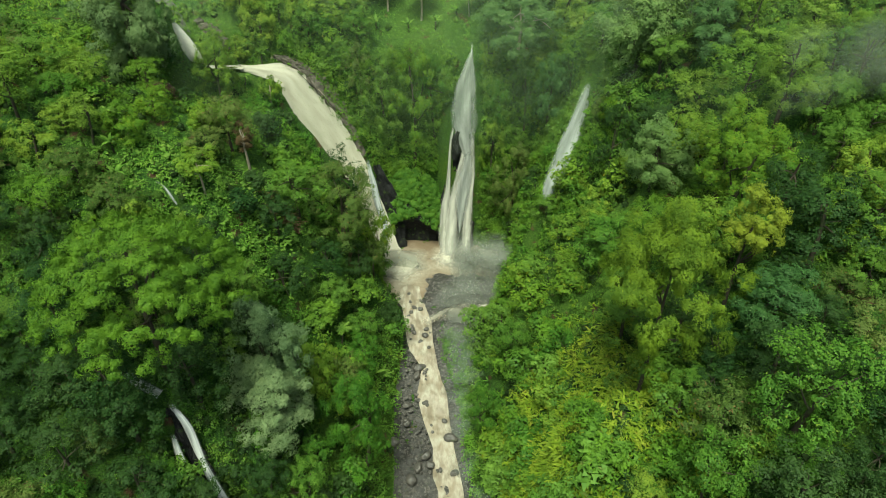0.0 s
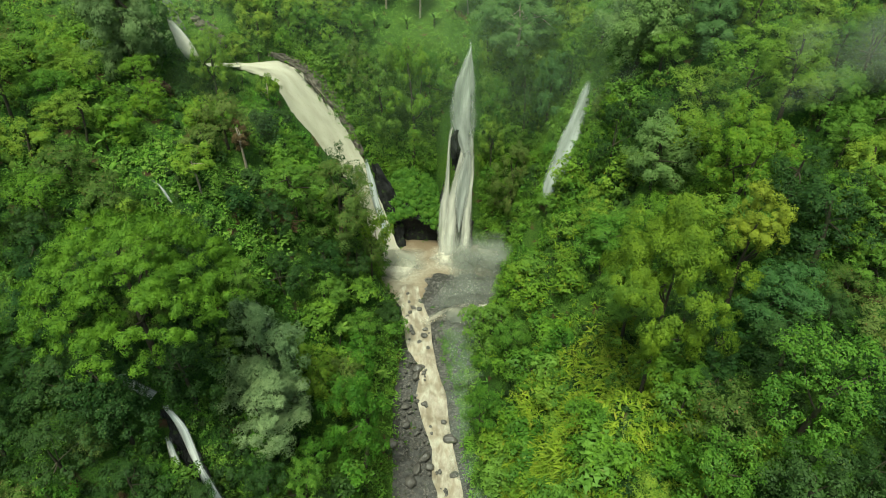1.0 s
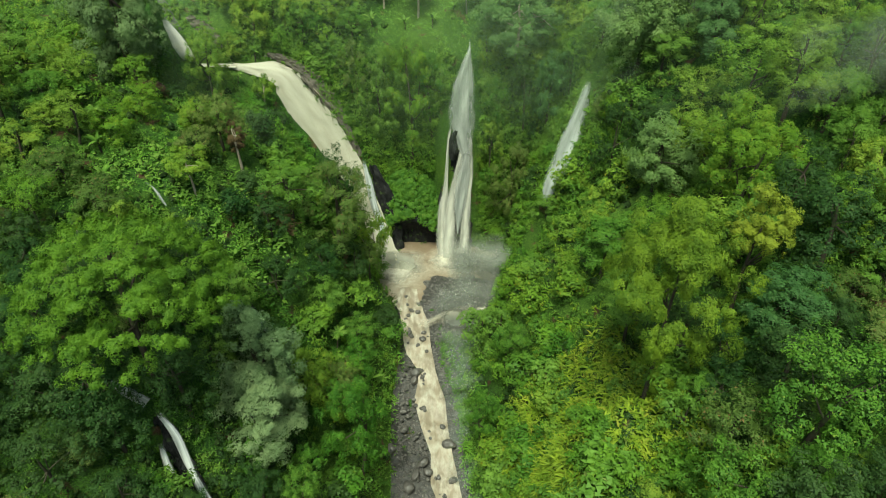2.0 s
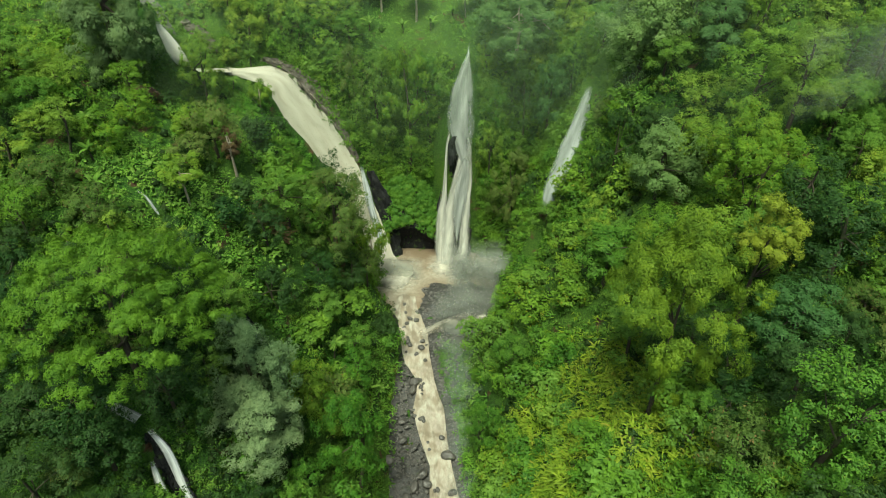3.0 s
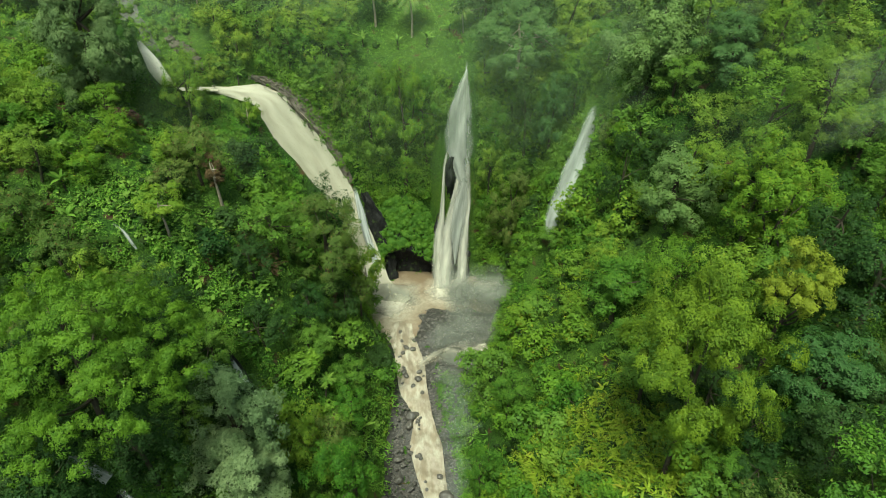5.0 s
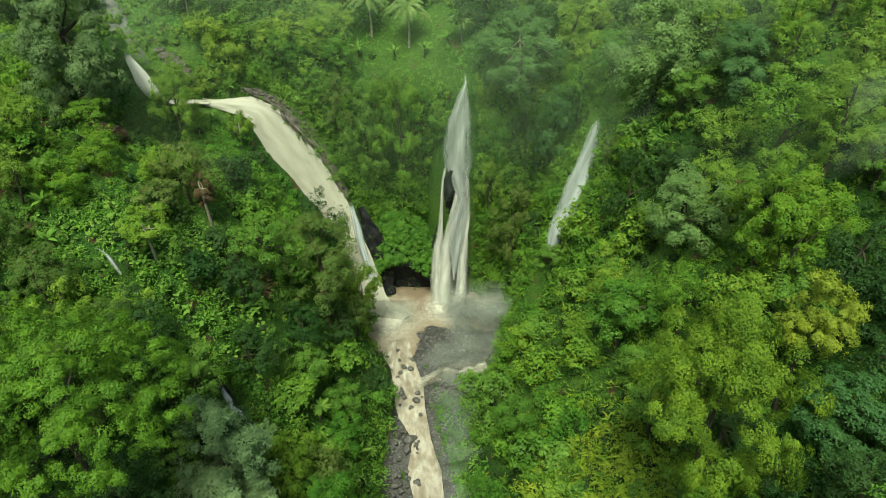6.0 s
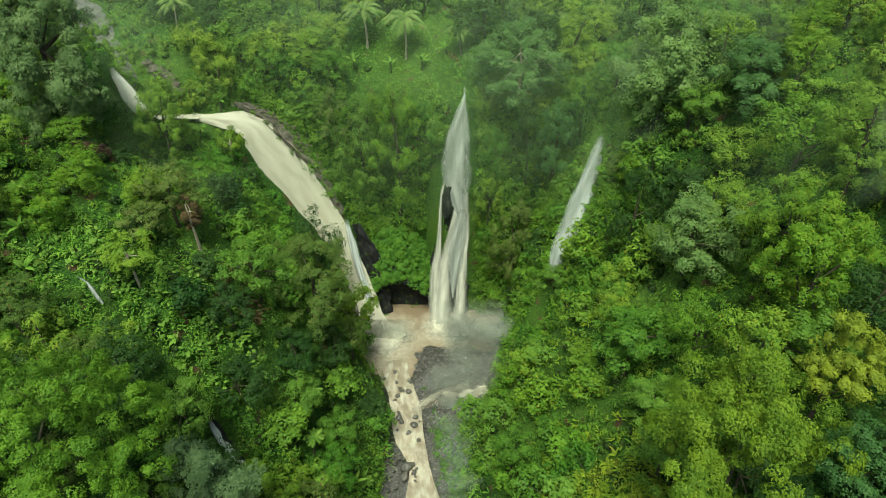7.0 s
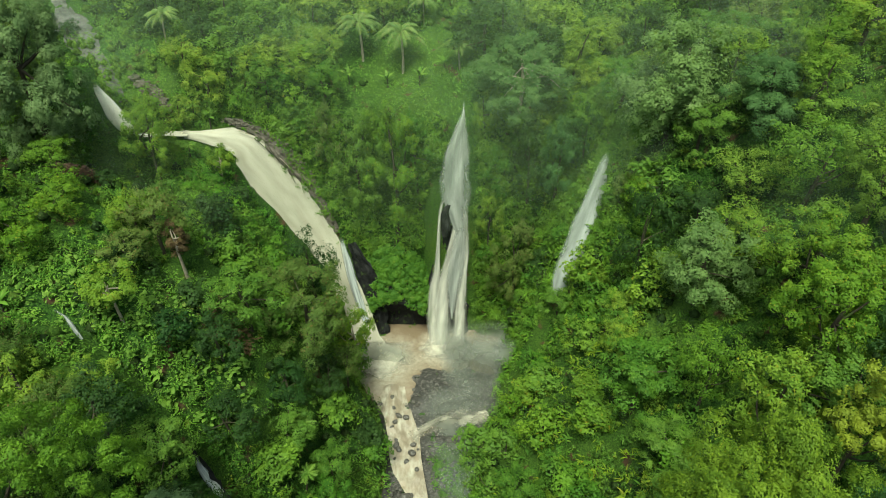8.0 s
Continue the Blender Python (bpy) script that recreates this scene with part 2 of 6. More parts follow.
MIST = make_mist("drifting_mist", 0.105, 0.045, (0.44, 0.60, 0.36))
RIVER_MIST = make_mist("river_spray_mist", 0.46, 0.10, (0.46, 0.52, 0.46))
# spray greyed: the shade it hangs in is put into its colour
SPRAY_MIST = make_mist("spray_mist", 0.85, 0.10, (0.42, 0.45, 0.39))
WISP_MIST = make_mist("wisp_mist", 0.34, 0.09, (0.50, 0.57, 0.42))
BROWN_FALL = make_falling_water("brown_falling_water", (0.455, 0.44, 0.34), (0.36, 0.34, 0.255), 0.5, 0.85, 5, 0.035)
WHITE_FALL = make_falling_water("white_falling_water", (0.56, 0.55, 0.465), (0.42, 0.42, 0.36), 0.72, 1.5, 3, 0.15)
VEIL_FALL = make_falling_water("veil_of_falling_water", (0.46, 0.48, 0.43), (0.30, 0.325, 0.295), 0.62, 1.7, 3.5, 0.1)
BROOK_FALL = make_falling_water("brook_falling_water", (0.80, 0.82, 0.78), (0.52, 0.55, 0.53), 0.62, 1.4, 5)
THIN_FALL = make_falling_water("thin_falling_water", (0.36, 0.39, 0.36), (0.27, 0.295, 0.27), 0.66, 1.5, 3.5, 0.1)
SIDE_FALL = make_falling_water("side_strand_water", (0.56, 0.60, 0.58), (0.32, 0.36, 0.35), 0.74, 1.5, 5, 0.12)
UPPER_FALL = make_falling_water("upper_falling_water", (0.86, 0.84, 0.74), (0.68, 0.66, 0.56), 0.55, 0.95, 5)

# ------------------------------------------------------------------ the lie of the land
def lattice(ix, iy, seed):
    h = (ix.astype(np.int64) * 374761393 + iy.astype(np.int64) * 668265263 + seed * 974711) & 0xFFFFFFFF
    h = ((h ^ (h >> 13)) * 1274126177) & 0xFFFFFFFF
    return ((h ^ (h >> 16)) & 0xFFFF) / 65535.0


def vnoise(x, y, seed=0):
    x, y = np.asarray(x, float), np.asarray(y, float)
    ix, iy = np.floor(x), np.floor(y)
    fx, fy = x - ix, y - iy
    fx, fy = fx * fx * (3 - 2 * fx), fy * fy * (3 - 2 * fy)
    a, b = lattice(ix, iy, seed), lattice(ix + 1, iy, seed)
    c, d = lattice(ix, iy + 1, seed), lattice(ix + 1, iy + 1, seed)
    return (a + (b - a) * fx) * (1 - fy) + (c + (d - c) * fx) * fy - 0.5


def fbm(x, y, seed=0, octaves=4):
    return sum(vnoise(x * 2**k, y * 2**k, seed + k) / 1.8**k for k in range(octaves))


def bed_z(y):
    return np.interp(y, (-60, 40, 65, 80, 92, 105), (-27, -12, -6.6, -2.6, -0.5, 0))


def bank_left(y):
    return np.interp(y, (-60, 50, 61, 75, 84, 93, 100, 105, 112), (-7, -7, -7.3, -7.8, -6.5, -7.8, -10.8, -12.5, -14))


def bank_right(y):
    return np.interp(y, (-60, 50, 61, 66, 75, 84, 88, 93, 100, 112), (5, 5, 4.2, 3.8, 3.0, 3.8, 6.4, 9.4, 10.8, 12.4))


# the streams that cut into the slopes: x, y, z down their way
CASCADE_WAY = [(-49, 113, 50.5), (-47.1, 111.9, 49.2), (-46.5, 111.7, 47.6), (-45.7, 111.7, 45.6), (-45.1, 112.2, 43.4), (-44.8, 113.0, 41.0), (-43.6, 114.6, 39.6), (-40, 116.8, 38.4), (-35.6, 117.3, 37.7), (-30.0, 117, 35.6),
               (-27.6, 116.5, 32.2), (-24.3, 115.8, 27.3), (-21.4, 115, 21.8), (-17.0, 113.6, 14.8), (-13.6, 111.6, 6.5), (-11.4, 109.3, 0.0)]
RIGHT_WAY = [(30, 113, 46.5), (25.8, 108.4, 41), (24.7, 107, 38.6), (23.3, 104.8, 33.4), (21.2, 101.3, 28), (19.6, 99, 24.3), (17.9, 96.5, 20.9), (14.5, 94, 12), (9, 92, 0.6)]
BROOK_WAY = [(-41.5, 78.0, 41.4), (-40, 77, 40.3), (-37.4, 75.6, 38.9), (-33, 73.8, 32.6), (-28.4, 71.6, 26.6), (-26.2, 69.6, 22.0), (-23.5, 68, 17), (-19, 67, 9.5), (-8, 66, -5.5)]
NEAR_WAY = [(-60, 60, 40), (-44, 53, 34.4), (-35, 49.2, 31.8), (-30.9, 47.6, 29.3), (-29.4, 45.6, 23), (-27.2, 43.2, 16.2), (-22, 40.5, 6), (-7, 38, -11.5)]


BED_WAY = [(-66, 148, 0), (-62, 141, 0), (-59.5, 137, 0), (-57, 134, 0), (-54, 130, 0), (-51, 126.5, 0), (-49, 123.5, 0), (-47, 120, 0)]
BED_WIDE = (2.5, 3.2, 5.8, 5.8, 2.6, 2.2, 2.2, 1.5)


def way_near(x, y, way):
    """Distance in plan to a stream, and its height at the nearest place."""
    best, level = np.full(np.shape(x), 1e9), np.zeros(np.shape(x))
    for (ax, ay, az), (bx, by, bz) in zip(way, way[1:]):
        ux, uy = bx - ax, by - ay
        t = np.clip(((x - ax) * ux + (y - ay) * uy) / (ux * ux + uy * uy), 0, 1)
        d = np.hypot(x - ax - t * ux, y - ay - t * uy)
        level = np.where(d < best, az + t * (bz - az), level)
        best = np.minimum(best, d)
    return best, level


def smooth(a, b, v):
    t = np.clip((v - a) / (b - a), 0, 1)
    return t * t * (3 - 2 * t)


def smooth_max(a, b, k=2.0):
    h = np.clip(0.5 + 0.5 * (a - b) / k, 0, 1)
    return b + (a - b) * h + k * h * (1 - h)


def ground_z(x, y):
    x, y = np.asarray(x, float), np.asarray(y, float)
    bed = bed_z(y)
    wob = 1.6 * fbm(x / 9, y / 9, 5, 3)
    dl, dr = bank_left(y) - x + wob, x - bank_right(y) + wob
    left = bed + np.interp(dl, (0, 2, 5, 9, 14, 22, 30, 50, 100), (0, 2, 11, 18, 26, 37, 41, 48, 57))
    steep = np.interp(y, (92, 100, 107, 130), (1.0, 1.6, 2.0, 2.0))
    dr = np.where(dr > 0, np.minimum(dr * steep, dr + 12), dr)
    right = bed + np.interp(dr, (0, 2, 5, 9, 12, 20, 30, 43, 60, 110), (0, 3, 11, 18, 22.5, 31, 41, 52, 59, 68))
    # the near part of that slope climbs faster, to a shoulder
    right = right + (1 - smooth(56, 72, y)) * np.interp(dr, (0, 4, 10, 14, 20, 25, 32, 45, 70), (0, 1, 5.5, 8, 9.5, 9.5, 8.5, 3, 0))
    # the nearest shoulder rises to a brow over the river, and the slope behind it dips
    right = right + smooth(52, 42, y) * np.interp(x, (7, 9.5, 14, 17, 21, 26, 33, 45), (0, 9, 19.5, 15, 10, 8, 5, 0))
    right = right - 3.6 * np.exp(-(((x - 16.5) / 4.2) ** 2)) * smooth(52, 58, y) * smooth(88, 80, y)
    left = left + 1.8 * np.exp(-(((x + 39) / 5.5) ** 2) - ((y - 76.5) / 5.5) ** 2)
    left = left - 5.0 * np.exp(-(((x + 13.6) / 3.0) ** 2) - ((y - 81) / 4.5) ** 2)
    db = y - 112.2 - 1.2 * fbm(x / 7, 0 * x, 9, 3) + 0.012 * np.clip(x - 1, 0, 26) ** 2 - 2.4 * smooth(-14.5, -12, x) * smooth(0.8, -1.5, x)
    back = np.interp(db, (-2, 0, 0.8, 2, 4, 5.6, 8, 15, 22, 40, 90), (-40, -0.5, 8, 18, 31, 39, 41.5, 44.5, 46.5, 52, 66))
    z = smooth_max(smooth_max(left, right, 1.5), back, 2.0)
    z = z - 1.1 * (1 - smooth(0.6, 4.0, z - bed))
    z = z + 1.5 * np.exp(-(((x - 3.2) / 7.5) ** 4) - ((y - 98.6) / 4.6) ** 4) + 1.2 * np.exp(-((x - 2.5) / 3.5) ** 2 - ((y - 87.5) / 3.2) ** 2)
    rough = smooth(0, 8, z - bed)
    z = z + rough * (2.2 * fbm(x / 11, y / 11, 2, 3) + 1.6 * fbm(x / 4.5, y / 4.5, 3, 3)) + 0.5 * fbm(x / 2.1, y / 2.1, 4, 3)
    z = z - 8.6 * np.exp(-(((x + 42.2) / 5.5) ** 2) - ((y - 107.5) / 5.0) ** 2)
    for way, w in ((CASCADE_WAY, 6.0), (RIGHT_WAY, 3.0), (BROOK_WAY, 2.6), (NEAR_WAY, 3.2)):
        d, level = way_near(x, y, way)
        if way is CASCADE_WAY:  # the brown cascade slides slantwise over a leaning rock face
            cx, cy, cz = np.array(way[7:]).T
            lean = np.interp(x, (-40, -35, -31, -28, -22, -14, -11), (0, 1.0, 1.8, 2.3, 3.0, 2.8, 0.3))
            face = np.interp(x, cx, cz) + lean * np.clip(y - np.interp(x, cx, cy), -4, 4)
            level = level + (face - level) * smooth(-41, -35, x)
        z = z + (level - 0.45 - z) * (1 - smooth(0.55 * w, w, d))
    # the hollow below the upper slide
    z = z - 4.5 * np.exp(-(((x + 43.0) / 2.4) ** 2) - ((y - 108.8) / 1.9) ** 2)
    return z


def ticks(*runs):
    out = []
    for a, b, step in runs:
        out += list(np.arange(a, b - 1e-6, step))
    return np.array(out + [runs[-1][1]])


gx = ticks((-260, -110, 12), (-110, -62, 2.5), (-62, 52, 0.75), (52, 110, 2.5), (110, 260, 12))
gy = ticks((-160, -20, 10), (-20, 24, 2.5), (24, 106, 0.8), (106, 119, 0.4), (119, 160, 1.0), (160, 205, 2.5), (205, 420, 14))
GX, GY = np.meshgrid(gx, gy)
GZ = ground_z(GX, GY)


def grid_faces(rows, cols):
    i = np.arange(rows * cols).reshape(rows, cols)
    return np.stack([i[:-1, :-1], i[:-1, 1:], i[1:, 1:], i[1:, :-1]], -1).reshape(-1, 4)


def mesh_of(name, verts, quads, mats, index=None, uv=None, flat=False, normals=None):
    """One mesh from arrays of places and of faces; normals: how foliage is rounded off, place by place."""
    verts, quads = np.asarray(verts, np.float32), np.asarray(quads, np.int32)
    me = bpy.data.meshes.new(name)
    me.vertices.add(len(verts))
    me.vertices.foreach_set("co", verts.ravel())
    me.loops.add(quads.size)
    me.loops.foreach_set("vertex_index", quads.ravel())
    me.polygons.add(len(quads))
    me.polygons.foreach_set("loop_start", np.arange(0, quads.size, quads.shape[1], dtype=np.int32))
    for m in mats:
        me.materials.append(m)
    if index is not None:
        me.polygons.foreach_set("material_index", np.asarray(index, np.int32))
    if uv is not None:
        me.uv_layers.new(name="map").data.foreach_set("uv", np.asarray(uv, np.float32)[quads.ravel()].ravel())
    me.update(calc_edges=True)
    me.validate()
    me.polygons.foreach_set("use_smooth", np.full(len(quads), not flat))
    if normals is not None:
        me.normals_split_custom_set_from_vertices(np.asarray(normals, np.float32).tolist())
    return me


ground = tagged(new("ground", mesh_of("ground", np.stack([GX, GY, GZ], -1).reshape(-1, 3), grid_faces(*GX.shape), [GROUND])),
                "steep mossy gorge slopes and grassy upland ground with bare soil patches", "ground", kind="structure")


# places on the ground, spread evenly over its true surface
def face_table():
    v = np.stack([GX, GY, GZ], -1)
    a, b, c, d = v[:-1, :-1], v[:-1, 1:], v[1:, 1:], v[1:, :-1]
    n = np.cross(c - a, d - b).reshape(-1, 3)
    area = np.linalg.norm(n, axis=1)
    return a.reshape(-1, 3), (b - a).reshape(-1, 3), (d - a).reshape(-1, 3), (c - b - d + a).reshape(-1, 3), n / area[:, None], area / 2


FA, FU, FV, FW, FN, FAREA = face_table()
FMID = FA + FU / 2 + FV / 2 + FW / 4


def spread(count, mask_of, seed):
    """count places on the ground where mask_of(middle, normal) weighs: places and normals."""
    rng = np.random.default_rng(seed)
    w = FAREA * mask_of(FMID, FN)
    f = rng.choice(len(w), count, p=w / w.sum())
    s, t = rng.random((count, 1)), rng.random((count, 1))
    return FA[f] + s * FU[f] + t * FV[f] + s * t * FW[f], FN[f]


def water_clear(p, gap, small=1.0):
    """1 where a place is further than gap from all running water, else 0; small: the share of gap that the lesser streams want."""
    x, y = p[:, 0], p[:, 1]
    ok = (x < bank_left(y) - gap * small) | (x > bank_right(y) + gap * small) | (y > 111)
    for way in (CASCADE_WAY, RIGHT_WAY, BROOK_WAY, NEAR_WAY):
        ok &= way_near(x, y, way)[0] > gap * (1 if way is CASCADE_WAY else small)
    return ok.astype(float)

# ------------------------------------------------------------------ helpers for things
def unit(v):
    return v / np.maximum(np.linalg.norm(v, axis=-1, keepdims=True), 1e-9)


def part(name, data, parent, label=""):
    """A mesh as one object under a thing or under a part."""
    ob = new(name, data)
    ob.parent = parent
    return tagged(ob, label) if label else ob


def smooth_way(points, step=0.8):
    """A row of numbers per point, resampled along a smooth curve (Catmull-Rom) about step apart."""
    p = np.array(points, float)
    p = np.vstack([2 * p[0] - p[1], p, 2 * p[-1] - p[-2]])
    out = []
    for i in range(1, len(p) - 2):
        n = max(2, int(np.linalg.norm(p[i + 1, :3] - p[i, :3]) / step))
        t = np.arange(n)[:, None] / n
        a, b, c, d = p[i - 1], p[i], p[i + 1], p[i + 2]
        out.append(0.5 * (2 * b + (c - a) * t + (2 * a - 5 * b + 4 * c - d) * t**2 + (3 * b - a - 3 * c + d) * t**3))
    return np.vstack(out + [p[-2:-1]])


def water_sheet(name, points, mat, across, bulge=0.3, ripple=0.03, cols=13, seed=1):
    """A bulging, rippled sheet of water along points of (x, y, z, width); across: its sideways direction, or None for level with its plan."""
    w = smooth_way(points, 0.7)
    n = len(w)
    way = np.gradient(w[:, :3], axis=0)
    way /= np.linalg.norm(way, axis=1)[:, None]
    if across == "face":  # sideways on a rock face that leans back
        side = np.cross((0, -0.77, 0.64), way)
        side *= np.where(side[:, :1] < 0, -1, 1)
    elif across is None:
        side = np.stack([way[:, 1], -way[:, 0], 0 * way[:, 0]], 1)
        side[np.hypot(side[:, 0], side[:, 1]) < 0.05] = (1, 0, 0)
    else:
        side = np.tile(np.array(across, float), (n, 1))
    side /= np.linalg.norm(side, axis=1)[:, None]
    out = np.cross(side, way)
    out /= np.linalg.norm(out, axis=1)[:, None]
    out *= np.where(out[:, 2:3] - 0.6 * out[:, 1:2] < 0, -1, 1)
    u = np.linspace(0, 1, cols)
    run = np.concatenate([[0], np.cumsum(np.linalg.norm(np.diff(w[:, :3], axis=0), axis=1))])
    U, V = np.meshgrid(u, run)
    edge = 1 + 0.22 * fbm(V / 2.5, U * 2, seed, 3)
    off = bulge * (1 - (2 * U - 1) ** 2) + ripple * fbm(U * w[:, 3:4] / 0.9, V / 3, seed + 7, 4) + 0.05 * fbm(U * 3, V / 1.2, seed + 3, 2)
    pos = w[:, None, :3] + side[:, None] * ((U - 0.5) * w[:, 3:4] * edge)[..., None] + out[:, None] * off[..., None]
    uv = np.stack([U, V / 6], -1)
    return mesh_of(name, pos.reshape(-1, 3), grid_faces(n, cols), [mat], uv=uv.reshape(-1, 2))


def thing(name, label, category, at=(0, 0, 0), group="", kind=""):
    ob = new(name)
    ob.location = at
    return tagged(ob, label, category, group, kind)


def waterfall(label, sheets, group="waterfalls into the gorge"):
    top = thing("waterfall", label, "waterfall", group=group)
    for name, points, mat, across, kw in sheets:
        part(name, water_sheet(name, points, mat, across, **kw), top)
    return top


# ------------------------------------------------------------------ riverbed, pool, river
def strip(name, y0, y1, step, left, right, level, cols, mats, rough, seed):
    """A sheet between two edges that run along the gorge."""
    y = np.arange(y0, y1 + 1e-6, step)
    u = np.linspace(0, 1, cols)
    U, Y = np.meshgrid(u, y)
    X = left(Y) + (right(Y) - left(Y)) * U
    Z = level(X, Y) + rough * fbm(X / 0.9, Y / 1.3, seed, 3) + 2.2 * rough * fbm(X / 3.5, Y / 3, seed + 3, 2)
    return mesh_of(name, np.stack([X, Y, Z], -1).reshape(-1, 3), grid_faces(*X.shape), mats)


tagged(new("riverbed", strip("riverbed", -60, 108, 0.5, lambda y: bank_left(y) - 0.8, lambda y: bank_right(y) + 0.5, lambda x, y: ground_z(x, y) + 0.1, 44, [GRAVEL], 0.1, 21)),
       "grey wet gravel and cobble bed along the gorge floor", "riverbed", kind="structure")
W_Y = (20, 55, 59, 61, 65.7, 70, 75, 80, 84, 86, 90, 93, 97, 101, 104)
W_L = (-1, -0.6, -0.8, -1.7, -1.7, -3.3, -4.6, -3.9, -6.2, -6.8, -7.3, -7.9, -9.8, -11.2, -12.5)
W_R = (4, 3.8, 3.3, 2.9, 1.9, 1.2, 0.7, -0.9, -1.6, -1.9, -2.2, -3.2, -4.4, -5.0, -2.0)
tagged(new("water", strip("river_water", -60, 104, 0.3, lambda y: np.interp(y, W_Y, W_L), lambda y: np.interp(y, W_Y, W_R), lambda x, y: bed_z(y) + 0.10 - 0.45 * smooth(98, 102, y), 26, [RIVER_WATER], 0.34, 31)),
       "fast muddy brown river with cream foam over the rocks", "river", kind="structure")
tagged(new("water", strip("pool_water", 96, 115, 0.4, lambda y: np.interp(y, (96, 115), (-14, -18)), lambda y: np.interp(y, (96, 99, 102, 115), (-4, 2, 12, 15)), lambda x, y: 0.12 - 0.7 * smooth(99.5, 96, y), 70, [MUD_WATER], 0.07, 41)),
       "brown plunge pool churned up by the falls", "pool", kind="structure")


def stream_bed():
    """The stony bed of the upper stream, lying on the ground."""
    w = smooth_way([(x, y, 0, wide) for (x, y, _), wide in zip(BED_WAY, BED_WIDE)], 0.6)
    way = unit(np.gradient(w[:, :2], axis=0))
    u = np.linspace(-0.5, 0.5, 13)
    edge = 1 + 0.5 * fbm(np.arange(len(w)) / 5.0, 0 * w[:, 0], 66, 3)
    X = w[:, :1] + way[:, 1:2] * u * (w[:, 3] * edge)[:, None]
    Y = w[:, 1:2] - way[:, :1] * u * (w[:, 3] * edge)[:, None]
    Z = ground_z(X, Y) + 0.3 - 1.6 * np.abs(u) ** 3 + 0.35 * fbm(X / 0.8, Y / 0.8, 67, 3)
    me = mesh_of("stream_bed", np.stack([X, Y, Z], -1).reshape(-1, 3), grid_faces(*X.shape), [PALE_GRAVEL])
    return tagged(new("stream_bed", me), "grey stony bed of the upper stream between grass", "riverbed", kind="structure")


def splash(label, x, y, rx, ry, high, seed, base=0.2):
    """A mound of churning foam where a fall strikes the pool."""
    u, v = np.meshgrid(np.linspace(0, 1, 22), np.linspace(0, 2 * math.pi, 49))
    r = u * (1 + 0.25 * fbm(np.cos(v) * 2 + 5, np.sin(v) * 2 + 5, seed, 3))
    X, Y = x + rx * r * np.cos(v), y + ry * r * np.sin(v)
    Z = base + high * (1 - u**1.5) * (1 + 0.9 * fbm(X / 0.8, Y / 0.8, seed, 3)) - 0.1 * u**4
    ob = new("splash", mesh_of("splash", np.stack([X, Y, Z], -1).reshape(-1, 3), grid_faces(*X.shape), [SPLASH_WATER], uv=np.stack([u, v], -1).reshape(-1, 2)))
    return tagged(ob, label, "splash", kind="stuff")


stream_bed()
splash("creamy foam where the brown cascade strikes the pool", -9.2, 104.4, 5.2, 4.6, 0.6, 3)
splash("white foam at the foot of the tall waterfall", 2.4, 107.2, 5.4, 3.4, 0.9, 8)
for k, (x, y, rx, ry) in enumerate(((8.8, 92.6, 2.4, 1.3), (5.4, 91.6, 2.2, 1.0), (2.2, 91.6, 1.8, 0.9))):
    splash("churned cream foam where the side channel breaks over stones", x, y, 1.2 * rx, 1.4 * ry, 0.14, 60 + k, 0.5)
tagged(new("water", water_sheet("side_channel", [(10.6, 94.6, 0.55, 4.0), (8.8, 92.8, 0.55, 5.2), (6.2, 92.3, 0.55, 5.0), (3, 91.8, 0.5, 4.0), (0.8, 91.2, 0.45, 3.8), (-1.4, 90.0, 0.38, 3.2), (-3.4, 88.8, 0.12, 2.8)], SIDE_WATER, None, bulge=0.02, ripple=0.6, cols=17)),
       "narrow side channel of cream foam across the gravel", "river", kind="structure")

